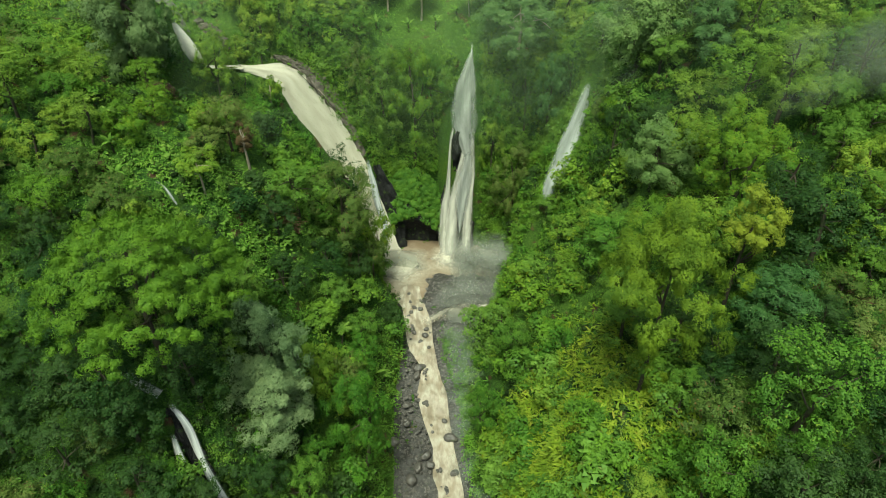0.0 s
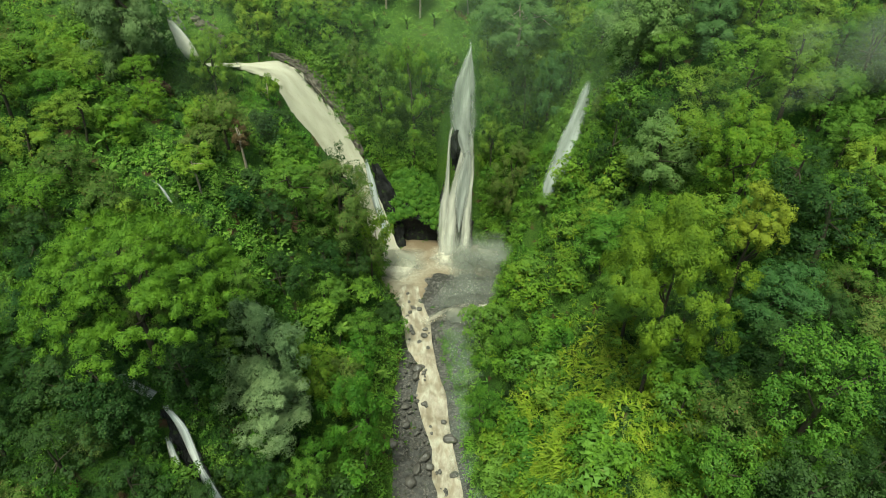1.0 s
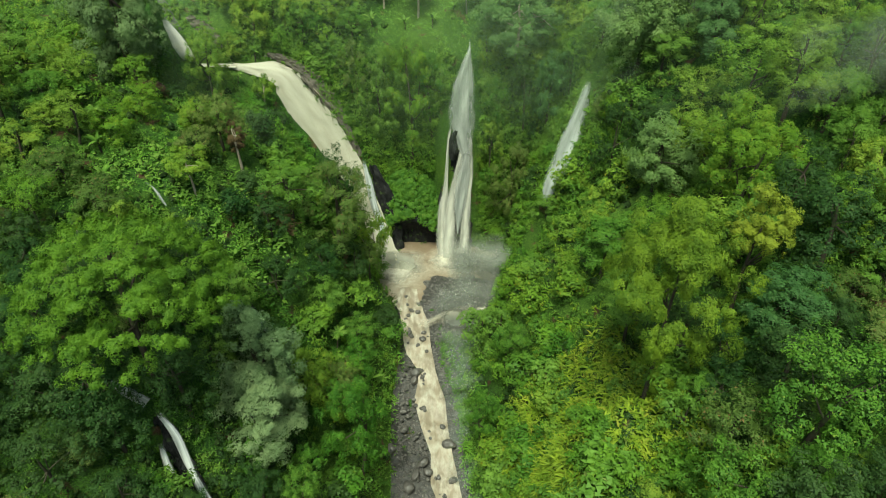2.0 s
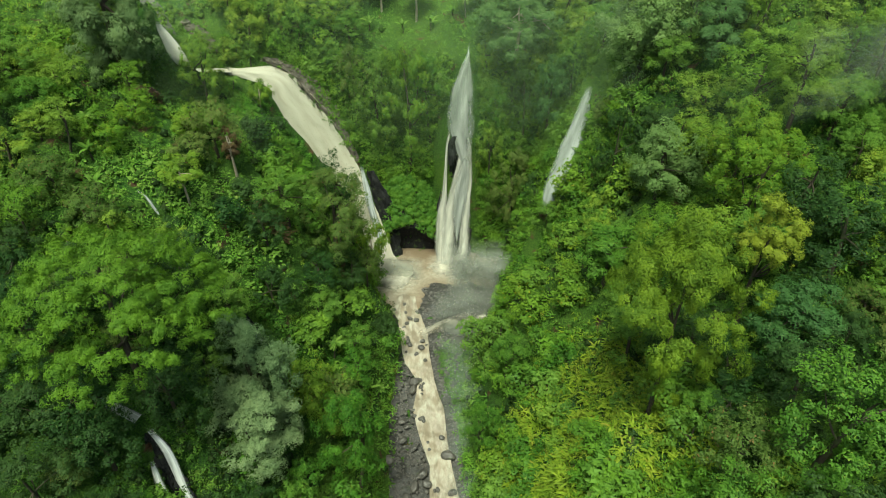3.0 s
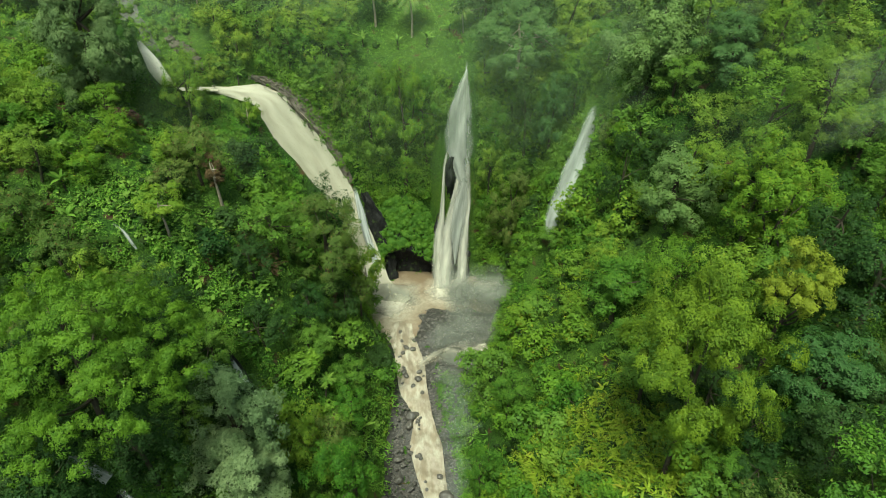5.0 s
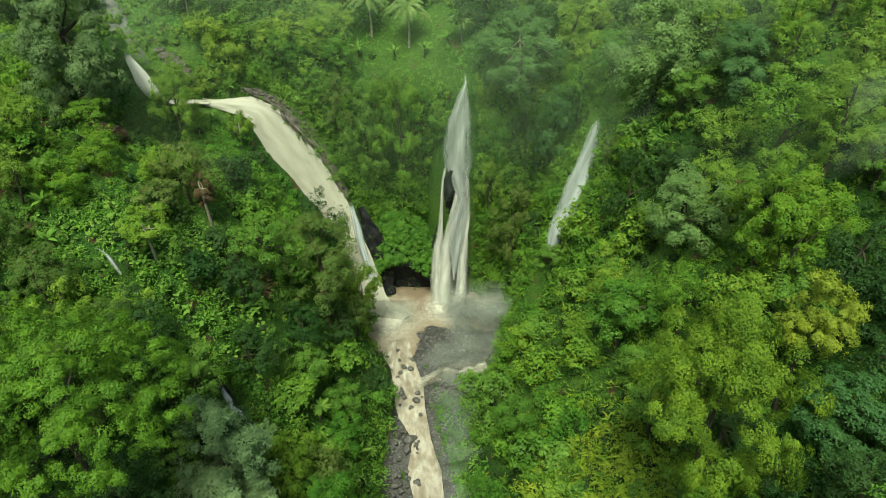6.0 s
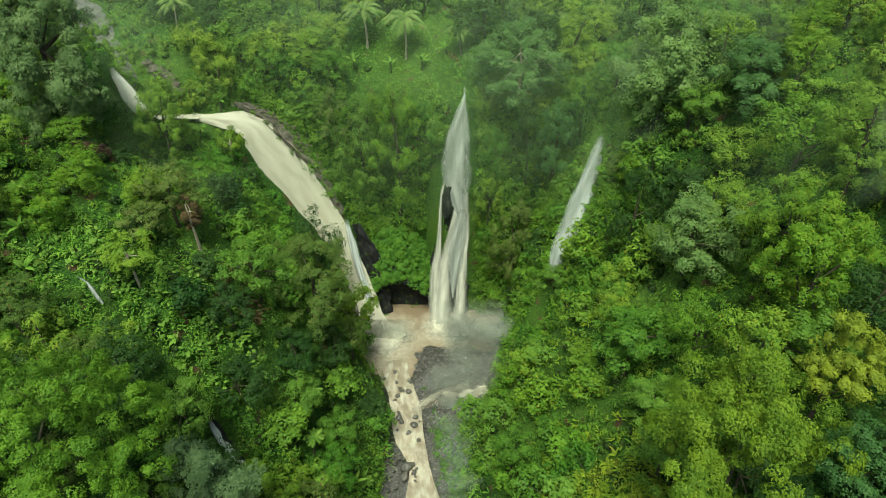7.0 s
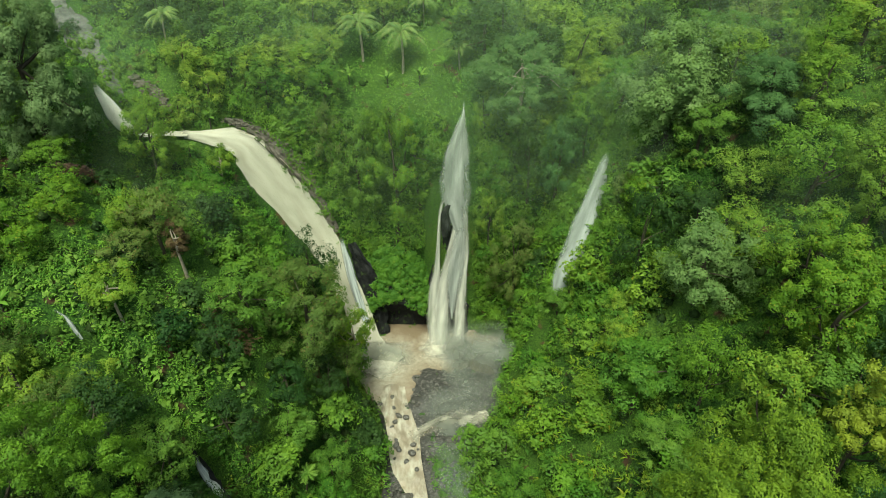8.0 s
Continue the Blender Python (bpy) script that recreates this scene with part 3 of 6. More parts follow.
# ------------------------------------------------------------------ the waterfalls
X_AXIS = (1, 0.05, 0)
waterfall("tall white waterfall in thin strands down a fern-grown cliff", [
    ("veil", [(5.3, 119, 42.6, 0.5), (5.25, 117.9, 41.2, 0.6), (4.8, 116.9, 39.4, 1.9), (4.3, 115.9, 35.6, 4.0), (4.05, 115.2, 32.1, 5.2), (4.0, 114.5, 28.3, 5.2), (4.4, 113.9, 25.6, 4.0), (4.8, 113.5, 23.0, 2.6), (4.9, 113.3, 21.0, 1.6)], VEIL_FALL, X_AXIS, dict(seed=2)),
    ("strand", [(2.1, 114.6, 28, 0.8), (1.5, 114, 24.6, 0.7), (1.2, 113, 18.8, 0.8), (1.0, 112.4, 15, 1.4), (0.6, 111.6, 11.0, 2.2), (0.4, 110.6, 6.6, 2.6), (0.3, 109.4, 1.5, 2.9), (0.3, 109, 0.2, 3.2)], WHITE_FALL, X_AXIS, dict(seed=12, cols=9)),
    ("strand", [(3.6, 114.5, 28.2, 0.6), (4.1, 114.1, 25.6, 1.3), (4.4, 113.8, 23.4, 1.8), (3.5, 113.0, 18.4, 2.0), (2.5, 112.2, 13.6, 2.6), (2.0, 111.3, 9.6, 3.0), (1.7, 109.4, 4.1, 3.4), (1.6, 107.4, 0.2, 4.2)], WHITE_FALL, X_AXIS, dict(seed=22)),
    ("strand", [(5.6, 114.3, 26.4, 1.0), (5.6, 113.8, 23.2, 1.4), (5.5, 112.8, 16.9, 1.9), (5.0, 110.2, 5.8, 2.3), (4.5, 107.6, 0.2, 3.2)], WHITE_FALL, X_AXIS, dict(seed=32, cols=9)),
    ("mist_veil", [(5.0, 113.6, 23.5, 1.6), (4.7, 112.9, 19.5, 2.6), (4.2, 112.1, 15.5, 3.2), (3.8, 111.2, 11.0, 2.6), (3.6, 110.4, 7.5, 1.2), (3.5, 109.8, 5.5, 0.3)], VEIL_FALL, X_AXIS, dict(seed=42, cols=9)),
])
waterfall("broad muddy brown cascade sliding down a rock face", [
    ("upper_slide", [(-45.6, 111.8, 49.4, 0.7), (-45.0, 111.2, 48.2, 1.6), (-44.2, 110.9, 46.6, 2.4), (-43.4, 110.7, 44.6, 2.9), (-42.8, 110.9, 42.8, 2.7), (-42.7, 111.8, 41.4, 2.0), (-43.4, 114.0, 40.0, 1.8), (-42.6, 115.4, 39.3, 1.8)], UPPER_FALL, X_AXIS, dict(seed=3, bulge=0.2)),
    ("lip_run", [(-44.4, 113.8, 40.0, 1.6), (-42.2, 115.6, 39.3, 1.7), (-39.6, 117.0, 38.65, 1.7), (-37.0, 117.35, 38.3, 1.5)], BROWN_FALL, None, dict(seed=9, bulge=0.15)),
    ("main_slide", [(-38.4, 117.35, 38.42, 1.5), (-35.6, 117.4, 38.0, 1.7), (-29.6, 117.5, 36.7, 4.6), (-27.0, 117.1, 33.6, 6.6), (-23.6, 116.4, 28.7, 7.1), (-20.6, 115.4, 23.1, 6.2), (-16.5, 113.8, 15.8, 4.6), (-13.5, 111.2, 7.4, 4.5), (-11.8, 108.6, 3.6, 4.7), (-10.4, 106.5, 1.7, 5.2), (-9.0, 105.0, 0.7, 6.0), (-7.8, 103.7, -0.5, 6.6)], BROWN_FALL, "face", dict(seed=13, cols=21, bulge=0.35, ripple=0.22)),
    ("side_strand", [(-15.0, 114.0, 20.6, 0.7), (-14.4, 113.2, 17, 1.5), (-13.3, 111.9, 11.6, 1.9), (-12.0, 110.2, 6.4, 1.5), (-10.9, 108.2, 2.6, 0.9), (-10.2, 107.0, 0.6, 0.3)], SIDE_FALL, X_AXIS, dict(seed=23, cols=9)),
])
waterfall("thin pale waterfall half hidden in the forest slope", [
    ("slide", [(25.1, 107.5, 40, 1.0), (24.7, 106.6, 38.8, 1.8), (23.4, 104.4, 33.9, 3.6), (21.4, 100.9, 28.5, 5.0), (19.9, 98.9, 25.4, 4.4), (19.2, 97.9, 23.8, 3.8), (18.6, 97.0, 22.4, 2.6)], THIN_FALL, X_AXIS, dict(seed=4)),
])
waterfall("small brook falling between shrubs on the forest slope", [
    ("upper_run", [(-39.4, 76.7, 40.3, 0.2), (-38.2, 76.3, 39.6, 0.45), (-37.2, 75.4, 38.6, 0.5), (-36.6, 75.0, 37.6, 0.3)], THIN_FALL, None, dict(seed=5, cols=7, bulge=0.1, ripple=0.2)),
    ("fall", [(-26.9, 70.1, 23.6, 0.5), (-25.7, 69.1, 21, 1.2), (-23.5, 67.8, 17.3, 1.5), (-21.4, 67.3, 13.6, 1.3), (-19.4, 67.0, 10.4, 0.9)], BROOK_FALL, None, dict(seed=6, cols=7)),
])
waterfall("twin white brook falls over dark rock under the trees", [
    ("upper_run", [(-37, 50, 32.4, 1.4), (-34.5, 48.8, 31.9, 1.6), (-32, 48, 30.6, 1.5)], THIN_FALL, None, dict(seed=15, cols=7, bulge=0.1)),
    ("strand", [(-31, 47.5, 29.9, 0.9), (-29.2, 46.3, 27, 1.3), (-28.2, 44.9, 22.5, 1.1), (-26.3, 43, 17, 1.5), (-24.4, 41.4, 10.5, 1.2)], BROOK_FALL, X_AXIS, dict(seed=7, cols=9)),
    ("strand", [(-30.6, 45.3, 27.2, 0.6), (-29.9, 43.8, 23.6, 1.2), (-28.3, 41.8, 18.0, 1.6), (-26.4, 39.8, 11.2, 1.9)], BROOK_FALL, X_AXIS, dict(seed=17, cols=9)),
])
waterfall("small glimpse of falling water between the trees", [
    ("strand", [(32.9, 104.4, 51.6, 0.5), (33.2, 103.8, 50.8, 0.9), (33.6, 103.2, 49.8, 1.4), (33.8, 102.8, 49.0, 1.0)], THIN_FALL, X_AXIS, dict(seed=26, cols=7)),
])

# ------------------------------------------------------------------ plants: leaves, crowns, trunks
def leaves(at, out, length, width, rng, hang=0.35):
    """Three-cornered leaves at places, facing out, their tips hanging by hang: places and faces."""
    n = len(at)
    r = rng.normal(size=(n, 3))
    tip = unit(unit(np.cross(out, r)) + 0.35 * out * rng.random((n, 1)) + np.array((0, 0, -hang)) * rng.random((n, 1)))
    side = unit(np.cross(tip, out))
    le = length * rng.uniform(0.7, 1.35, (n, 1))
    wi = width * rng.uniform(0.7, 1.3, (n, 1))
    a = at - tip * le * 0.4
    v = np.stack([a + side * wi * 0.5, at + tip * le * 0.6, a - side * wi * 0.5], 1).reshape(-1, 3)
    return v, np.arange(3 * n).reshape(-1, 3)


def ball(rows=4, cols=6):
    t, p = np.meshgrid(np.linspace(0.01, math.pi - 0.01, rows), np.arange(cols) * 2 * math.pi / cols, indexing="ij")
    v = np.stack([np.sin(t) * np.cos(p), np.sin(t) * np.sin(p), np.cos(t)], -1).reshape(-1, 3)
    i = np.arange(rows * cols).reshape(rows, cols)
    j = np.roll(i, -1, 1)
    return v, np.concatenate([np.stack([i[:-1], i[1:], j[1:]], -1).reshape(-1, 3), np.stack([i[:-1], j[1:], j[:-1]], -1).reshape(-1, 3)])


BALL_V, BALL_F = ball()
LUMP_V, LUMP_F = ball(3, 5)


def join(pieces):
    """Places and faces of several pieces, and the piece's number of each face."""
    vs, fs, ks, base = [], [], [], 0
    for k, (v, f) in pieces:
        vs.append(v), fs.append(f + base), ks.append(np.full(len(f), k))
        base += len(v)
    return np.vstack(vs), np.vstack(fs), np.concatenate(ks)


def tufts(at, out, size, shape, rng, hang, each=4, apart=0.7):
    """Leaves in tufts: each place becomes a small spray of leaves that face much the same way: places, faces, normals."""
    n = len(at)
    side = unit(np.cross(out, rng.normal(size=(n, 3))))
    other = np.cross(out, side)
    u, v, w = (rng.normal(size=(n, each, 1)) * apart * size for _ in range(3))
    pos = at[:, None] + u * side[:, None] + v * other[:, None] + (0.5 * w - 0.4 * (u**2 + v**2) / size) * out[:, None]
    nor = unit(out[:, None] + 0.22 * rng.normal(size=(n, each, 3)) + 0.4 * (u * side[:, None] + v * other[:, None]) / size)
    nor = nor.reshape(-1, 3)
    p, f = leaves(pos.reshape(-1, 3), nor, size, size * shape, rng, hang)
    return p, f, np.repeat(nor, 3, 0)


def crown(puffs, count, size, mats, seed, hang=0.2, shape=0.6, flatten=1.0, core=0.2, lobes=6):
    """A crown of leafy clumps (x, y, z, r), each a head of smaller rounded lobes set with leaves, round darkened core
    balls that stand for the shaded inside.
    """
    rng = np.random.default_rng(seed)
    puffs = np.array(puffs, float)
    squash = np.array((1, 1, flatten))
    heart = np.average(puffs[:, :3], axis=0, weights=puffs[:, 3] ** 2) - np.array((0, 0, 0.25 * np.ptp(puffs[:, 2])))
    way = unit(rng.normal(size=(len(puffs) * lobes, 3)) + np.array((0, 0, 0.6)))
    of = np.repeat(np.arange(len(puffs)), lobes)
    mid = puffs[of, :3] + way * puffs[of, 3:4] * rng.uniform(0.4, 1.05, (len(of), 1)) * squash
    rad = puffs[of, 3] * rng.uniform(0.28, 0.56, len(of))
    n = count // 4
    who = rng.choice(len(of), n, p=rad**2 / (rad**2).sum())
    out = unit(rng.normal(size=(n, 3)) + 0.5 * way[who] + np.array((0, 0, 0.45)))
    at = mid[who] + out * (rad[who] * rng.uniform(0.7, 1.16, n))[:, None] * squash
    round_off = unit(0.6 * out + 0.5 * unit(at - puffs[of[who], :3]) + 0.6 * unit(at - heart) + np.array((0, 0, 0.15)))
    v, f, nor = tufts(at, round_off, size, shape, rng, hang)
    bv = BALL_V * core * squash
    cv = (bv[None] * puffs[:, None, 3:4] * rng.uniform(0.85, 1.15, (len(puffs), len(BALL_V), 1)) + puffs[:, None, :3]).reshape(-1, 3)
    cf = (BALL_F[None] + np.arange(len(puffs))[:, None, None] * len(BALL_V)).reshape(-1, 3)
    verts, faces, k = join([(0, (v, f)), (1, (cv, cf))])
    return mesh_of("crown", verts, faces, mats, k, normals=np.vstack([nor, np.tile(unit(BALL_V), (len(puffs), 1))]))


def tube(path, radii, sides=7):
    path, radii = np.array(path, float), np.array(radii, float)
    way = unit(np.gradient(path, axis=0))
    ref = np.array((1.0, 0.2, 0.1))
    s = unit(np.cross(way, ref))
    t = np.cross(way, s)
    a = np.arange(sides) * 2 * math.pi / sides
    v = path[:, None] + radii[:, None, None] * (np.cos(a)[None, :, None] * s[:, None] + np.sin(a)[None, :, None] * t[:, None])
    i = np.arange(len(path) * sides).reshape(len(path), sides)
    j = np.roll(i, -1, 1)
    return v.reshape(-1, 3), np.stack([i[:-1], j[:-1], j[1:], i[1:]], -1).reshape(-1, 4)


def bent(a, b, rng, sway=0.12, steps=6):
    a, b = np.array(a, float), np.array(b, float)
    t = np.linspace(0, 1, steps)[:, None]
    bow = rng.normal(size=3) * np.linalg.norm(b - a) * sway
    return a + (b - a) * t + bow * (t * (1 - t)) * 2


def trunk_mesh(height, radius, rng, mat, lean=0.06, below=1.5):
    top = np.array((rng.normal() * lean * height, rng.normal() * lean * height, height))
    p = bent((0, 0, -below), top, rng, 0.06, 8)
    r = radius * np.linspace(1.15, 0.35, 8)
    r[0] *= 1.35
    v, f = tube(p, r)
    return mesh_of("trunk", v, f, [mat]), p


def limb_mesh(a, b, radius, rng, mat):
    p = bent(a, b, rng, 0.12, 5)
    v, f = tube(p, radius * np.linspace(1, 0.25, 5), 4)
    return mesh_of("limb", v, f, [mat])


def round_puffs(rng, z0, z1, rad, count, size):
    """Clumps over an uneven egg-shaped crown."""
    out = []
    for k in range(count):
        t = (k + 0.5) / count
        h = 1 - 1.75 * t if k else 1
        a = k * 2.39996 + rng.normal() * 0.3
        ring = math.sqrt(max(0.02, 1 - h * h))
        m = rng.uniform(0.55, 1.18)
        out.append((rad * ring * m * math.cos(a), rad * ring * m * math.sin(a), (z0 + z1) / 2 + (z1 - z0) / 2 * h * rng.uniform(0.75, 1.0) + 0.06 * (z1 - z0) * rng.normal(), size * rng.uniform(0.6, 1.35)))
    return out


def umbrella_puffs(rng, z1, rad, count, size, uneven=0.16, drop=0.30):
    """Clumps in wide flat tiers."""
    out = []
    for k in range(count):
        r = rad * math.sqrt((k + 0.5) / count)
        a = k * 2.39996 + rng.normal() * 0.25
        out.append((r * math.cos(a), r * math.sin(a), z1 - drop * rad * (r / rad) ** 2 - rng.uniform(0, uneven) * rad, size * rng.uniform(0.7, 1.25)))
    return out


SPECIES = {}


def tree(kind, label, category, height, radius, puffs, count, leaf, size, seed, trunk=0.25, bark=None, limbs=4, **kw):
    """A tree that stands at the origin: trunk, limbs and a leafy crown. It is built once and copied to its places."""
    rng = np.random.default_rng(seed)
    top = thing(category, label, category, group=category + "s on the gorge slopes")
    mesh, p = trunk_mesh(height * 0.8, trunk, rng, bark or BARK)
    part("trunk", mesh, top)
    pick = sorted(puffs, key=lambda q: -q[3])[: limbs * 2 : 2]
    for q in pick:
        start = p[rng.integers(4, 7)]
        part("limb", limb_mesh(start, q[:3], trunk * 0.45, rng, bark or BARK), top)
    part("crown", crown(puffs, count, size, [LEAF[leaf], SHADED_CLUMP[leaf]], seed, **kw), top)
    SPECIES.setdefault(kind, []).append((top, height, radius))
    return top


R = np.random.default_rng(77)
for s in range(4):
    tree("round", "broadleaf forest tree with a full mid-green crown", "tree", 11, 3.6, round_puffs(R, 1.4, 10.4, 3.3, 24, 1.2), 6800, "mid", 0.225, 100 + s)
for s in range(3):
    tree("dark", "dense dark-green forest tree", "tree", 12, 4.0, round_puffs(R, 1.6, 11.2, 3.4, 25, 1.25), 6800, "dark", 0.225, 120 + s)
for s in range(2):
    tree("lime", "bright yellow-green broadleaf tree", "tree", 9, 3.2, round_puffs(R, 1.0, 8.4, 2.9, 21, 1.1), 5600, "lime", 0.225, 140 + s, limbs=3)
for s in range(3):
    tree("feather", "light-green feathery tree with flat tiers of foliage", "tree", 12, 4.6, umbrella_puffs(R, 11.4, 4.3, 26, 1.2) + umbrella_puffs(R, 8.6, 3.4, 12, 1.1) + umbrella_puffs(R, 5.5, 2.4, 7, 1.0), 4200, "feather", 0.29, 160 + s, flatten=0.62, shape=0.5)
for s in range(2):
    tree("olive", "olive-brown broadleaf tree with a ragged crown", "tree", 10, 3.4, round_puffs(R, 2.0, 9.4, 3.0, 26, 1.05), 5600, "olive", 0.225, 180 + s)
for s in range(2):
    tree("column", "tall narrow light-green tree", "tree", 14, 2.6, [(R.normal() * 0.9, R.normal() * 0.9, z, 1.35 - 0.05 * z + R.uniform(0, 0.4)) for z in np.linspace(2.5, 13, 24)], 5900, "feather", 0.225, 200 + s, trunk=0.2)
for s in range(2):
    tree("pale", "slender young tree with a pale bare trunk and sparse leaves", "tree", 8, 2.6, round_puffs(R, 4.0, 7.6, 2.2, 16, 0.75), 3200, "lime", 0.225, 220 + s, trunk=0.16, bark=PALE_BARK, limbs=5)
for s in range(5):
    kind = ("mid", "creeper", "lime", "dark", "broad")[s]
    tree("shrub_" + kind, {"mid": "leafy green shrub on the slope", "creeper": "shrub overgrown with climbing plants", "lime": "yellow-green shrub on the slope", "dark": "dark-green shrub on the slope", "broad": "shrub with large soft green leaves"}[kind],
         "shrub", 3.2, 1.7, round_puffs(R, 0.4, 3.0, 1.5, 13, 0.75), 500 if kind == "broad" else 900, kind, 0.45 if kind == "broad" else 0.28, 240 + s, trunk=0.1, limbs=2, shape=0.7)
tree("grey", "tall grey-green leafy tree beside the brook", "tree", 17, 5.0, round_puffs(R, 1.5, 16.2, 4.3, 30, 1.75), 32400, "grey", 0.225, 260, trunk=0.35, limbs=6, lobes=7)
tree("umbrella", "huge spreading rain tree with tiered light-green foliage", "tree", 22, 11, umbrella_puffs(R, 21, 10.4, 150, 1.15, 0.22, 0.62) + umbrella_puffs(R, 17.0, 7.6, 40, 1.2, 0.22, 0.6), 90000, "feather", 0.2, 270, trunk=0.45, limbs=5, flatten=0.45, shape=0.5)
tree("big", "large spreading tree with rounded light-green leaf clumps", "tree", 22.5, 8.2, round_puffs(R, 11, 21.2, 6.2, 28, 2.1) + [(0.9 * math.sin(2.1 * z), 0.9 * math.cos(2.1 * z), z, 1.7) for z in (2, 4, 6, 8, 10)], 62000, "bright", 0.2, 280, trunk=0.3, limbs=4, lobes=5)
tree("gold", "small tree with golden yellow-green leaves", "tree", 17, 3.3, round_puffs(R, 9, 16.4, 2.5, 22, 0.95), 12000, "gold", 0.2, 290)
tree("bigdark", "large dark grey-green tree with a ragged crown", "tree", 16, 7.0, round_puffs(R, 1.0, 15.4, 5.8, 52, 1.8), 56700, "dusk", 0.225, 300, trunk=0.5, limbs=8)
tree("rust", "dying tree with rust-brown withered leaves", "tree", 9, 1.8, round_puffs(R, 2.5, 8.4, 1.4, 14, 0.6), 2900, "rust", 0.225, 306, bark=PALE_BARK, limbs=4)
tree("wispy", "pale greyish tree with fine bare branches above the cliff", "tree", 12, 5.2, round_puffs(R, 1.0, 11.2, 4.7, 50, 1.2), 20000, "pale", 0.26, 310, bark=PALE_BARK, limbs=14)
tree("dome", "broad domed tree with pale-tipped green leaves", "tree", 12, 4.4, round_puffs(R, 1.0, 11.2, 3.7, 26, 1.5), 15000, "pale", 0.26, 312, trunk=0.3, limbs=5, lobes=7)
tree("teal", "rounded bluish-green forest tree", "tree", 12, 4.2, round_puffs(R, 1.0, 11.2, 3.5, 26, 1.4), 17500, "teal", 0.225, 314, trunk=0.3, limbs=5, lobes=7)
for kind, leaf, label in (("round", "mid", "tall mid-green forest tree with a lumpy crown"), ("feather", "feather", "tall light-green forest tree"), ("olive", "olive", "tall olive-green forest tree"), ("lime", "lime", "tall bright yellow-green forest tree")):
    tree("tall_" + kind, label, "tree", 18, 5.2, round_puffs(R, 2.5, 17.2, 4.5, 38, 1.4), 18000, leaf, 0.225, 330 + len(leaf), trunk=0.34, limbs=6)
for s, (kind, label) in enumerate((("mid", "distant mid-green forest tree on the upland"), ("feather", "distant light-green forest tree on the upland"), ("dark", "distant dark forest tree on the upland"), ("lime", "distant yellow-green forest tree on the upland"))):
    tree("far", label, "tree", 11, 3.6, round_puffs(R, 2.2, 10.4, 3.3, 26, 1.25), 2400, kind, 0.4, 320 + s, limbs=2)

USED = set()


def plant(ob, height, x, y, tall, turn, sink=0.3, wide=1.0, z=None, lean=0.0):
    """Puts a tree at a place, so that it stands tall metres high: the first time the built one itself, then copies."""
    s = tall / height
    base = float(ground_z(x, y)) if z is None else z
    m = pose(x, y, base - sink, lean, 0, turn) @ Matrix.Diagonal((s * wide, s * wide, s, 1))
    if ob.name not in USED:
        USED.add(ob.name)
        ob.matrix_basis = m
        return ob
    c = copy_thing(ob, m)
    c.matrix_basis = m
    return c


TREES_AT = []


def hero(kind, x, y, top, wide=None, which=0, turn=0.0, least=4.0):
    """A tree whose top reaches the height top, its crown wide metres across."""
    tall = max(least, top - float(ground_z(x, y)))
    if tall > 13.5 and "tall_" + kind in SPECIES:
        kind = "tall_" + kind
    ob, h, r = SPECIES[kind][which % len(SPECIES[kind])]
    w = 1.0 if wide is None else (wide / 2) / (r * tall / h)
    w = min(max(w, 0.72), 1.5)
    plant(ob, h, x, y, tall, turn, wide=w)
    TREES_AT.append((x, y, (wide / 2 if wide else r * tall / h)))


# trees that stand out one by one
hero("umbrella", -31, 50, 54, 22, turn=20)
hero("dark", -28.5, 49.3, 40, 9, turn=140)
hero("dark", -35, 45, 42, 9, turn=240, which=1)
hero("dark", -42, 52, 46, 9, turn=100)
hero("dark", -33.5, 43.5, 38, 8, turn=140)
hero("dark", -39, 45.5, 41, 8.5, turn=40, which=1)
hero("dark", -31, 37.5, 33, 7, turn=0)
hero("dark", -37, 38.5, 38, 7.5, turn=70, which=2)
hero("grey", -22, 56.4, 35, 9.5, turn=30)
hero("grey", -21.2, 52.0, 30.5, 10, turn=200)
hero("big", 21.5, 46.8, 56.5, 14, turn=10)
hero("dark", 31.5, 42, 48.5, 8, turn=15)
hero("dark", 30.5, 38, 43, 7, turn=75, which=2)
hero("dark", 26, 41.5, 40, 6, turn=200, which=1)
hero("round", 24.5, 42.5, 34.5, 5, turn=250, which=2)
hero("gold", 32, 54.5, 54, 6.5, turn=50)
hero("bigdark", -49.6, 103.2, 62.5, 15, turn=70)
hero("round", 18.4, 95.6, 25.2, 5, turn=15)
hero("lime", 20.6, 97.0, 27, 4, turn=75)
hero("dark", -18.8, 105.6, 28.6, 4.2, turn=33)
hero("pale", -12.4, 99.5, 17.6, 4.6, turn=133, which=1)
hero("pale", -33.5, 78, 45, 6.5, turn=0)
hero("olive", -32.5, 90, 47, 7, turn=30)
hero("rust", -30, 88.5, 44, 3.4, turn=30)
hero("lime", 30, 62, 48, 8, turn=120)
hero("round", 24, 66, 34, 7, turn=20)
hero("feather", 28, 70, 42, 8, turn=220)
hero("lime", -39.2, 109.3, 49, 8, turn=10)
hero("olive", -17.4, 90.8, 34.0, 12, turn=80, which=1)
hero("dark", -25, 80, 36, 8, turn=120)
hero("dark", -18.5, 81.5, 25.5, 7, turn=220, which=1)
hero("dark", -23, 73, 30, 7, turn=10, which=2)
hero("olive", -12.5, 91, 19, 5.5, turn=100)
hero("dark", -14.5, 87.5, 21, 6, turn=300)
hero("round", -13.4, 77, 15.5, 6.5, turn=60)
hero("round", -12.8, 71.5, 14.5, 6, turn=160, which=1)
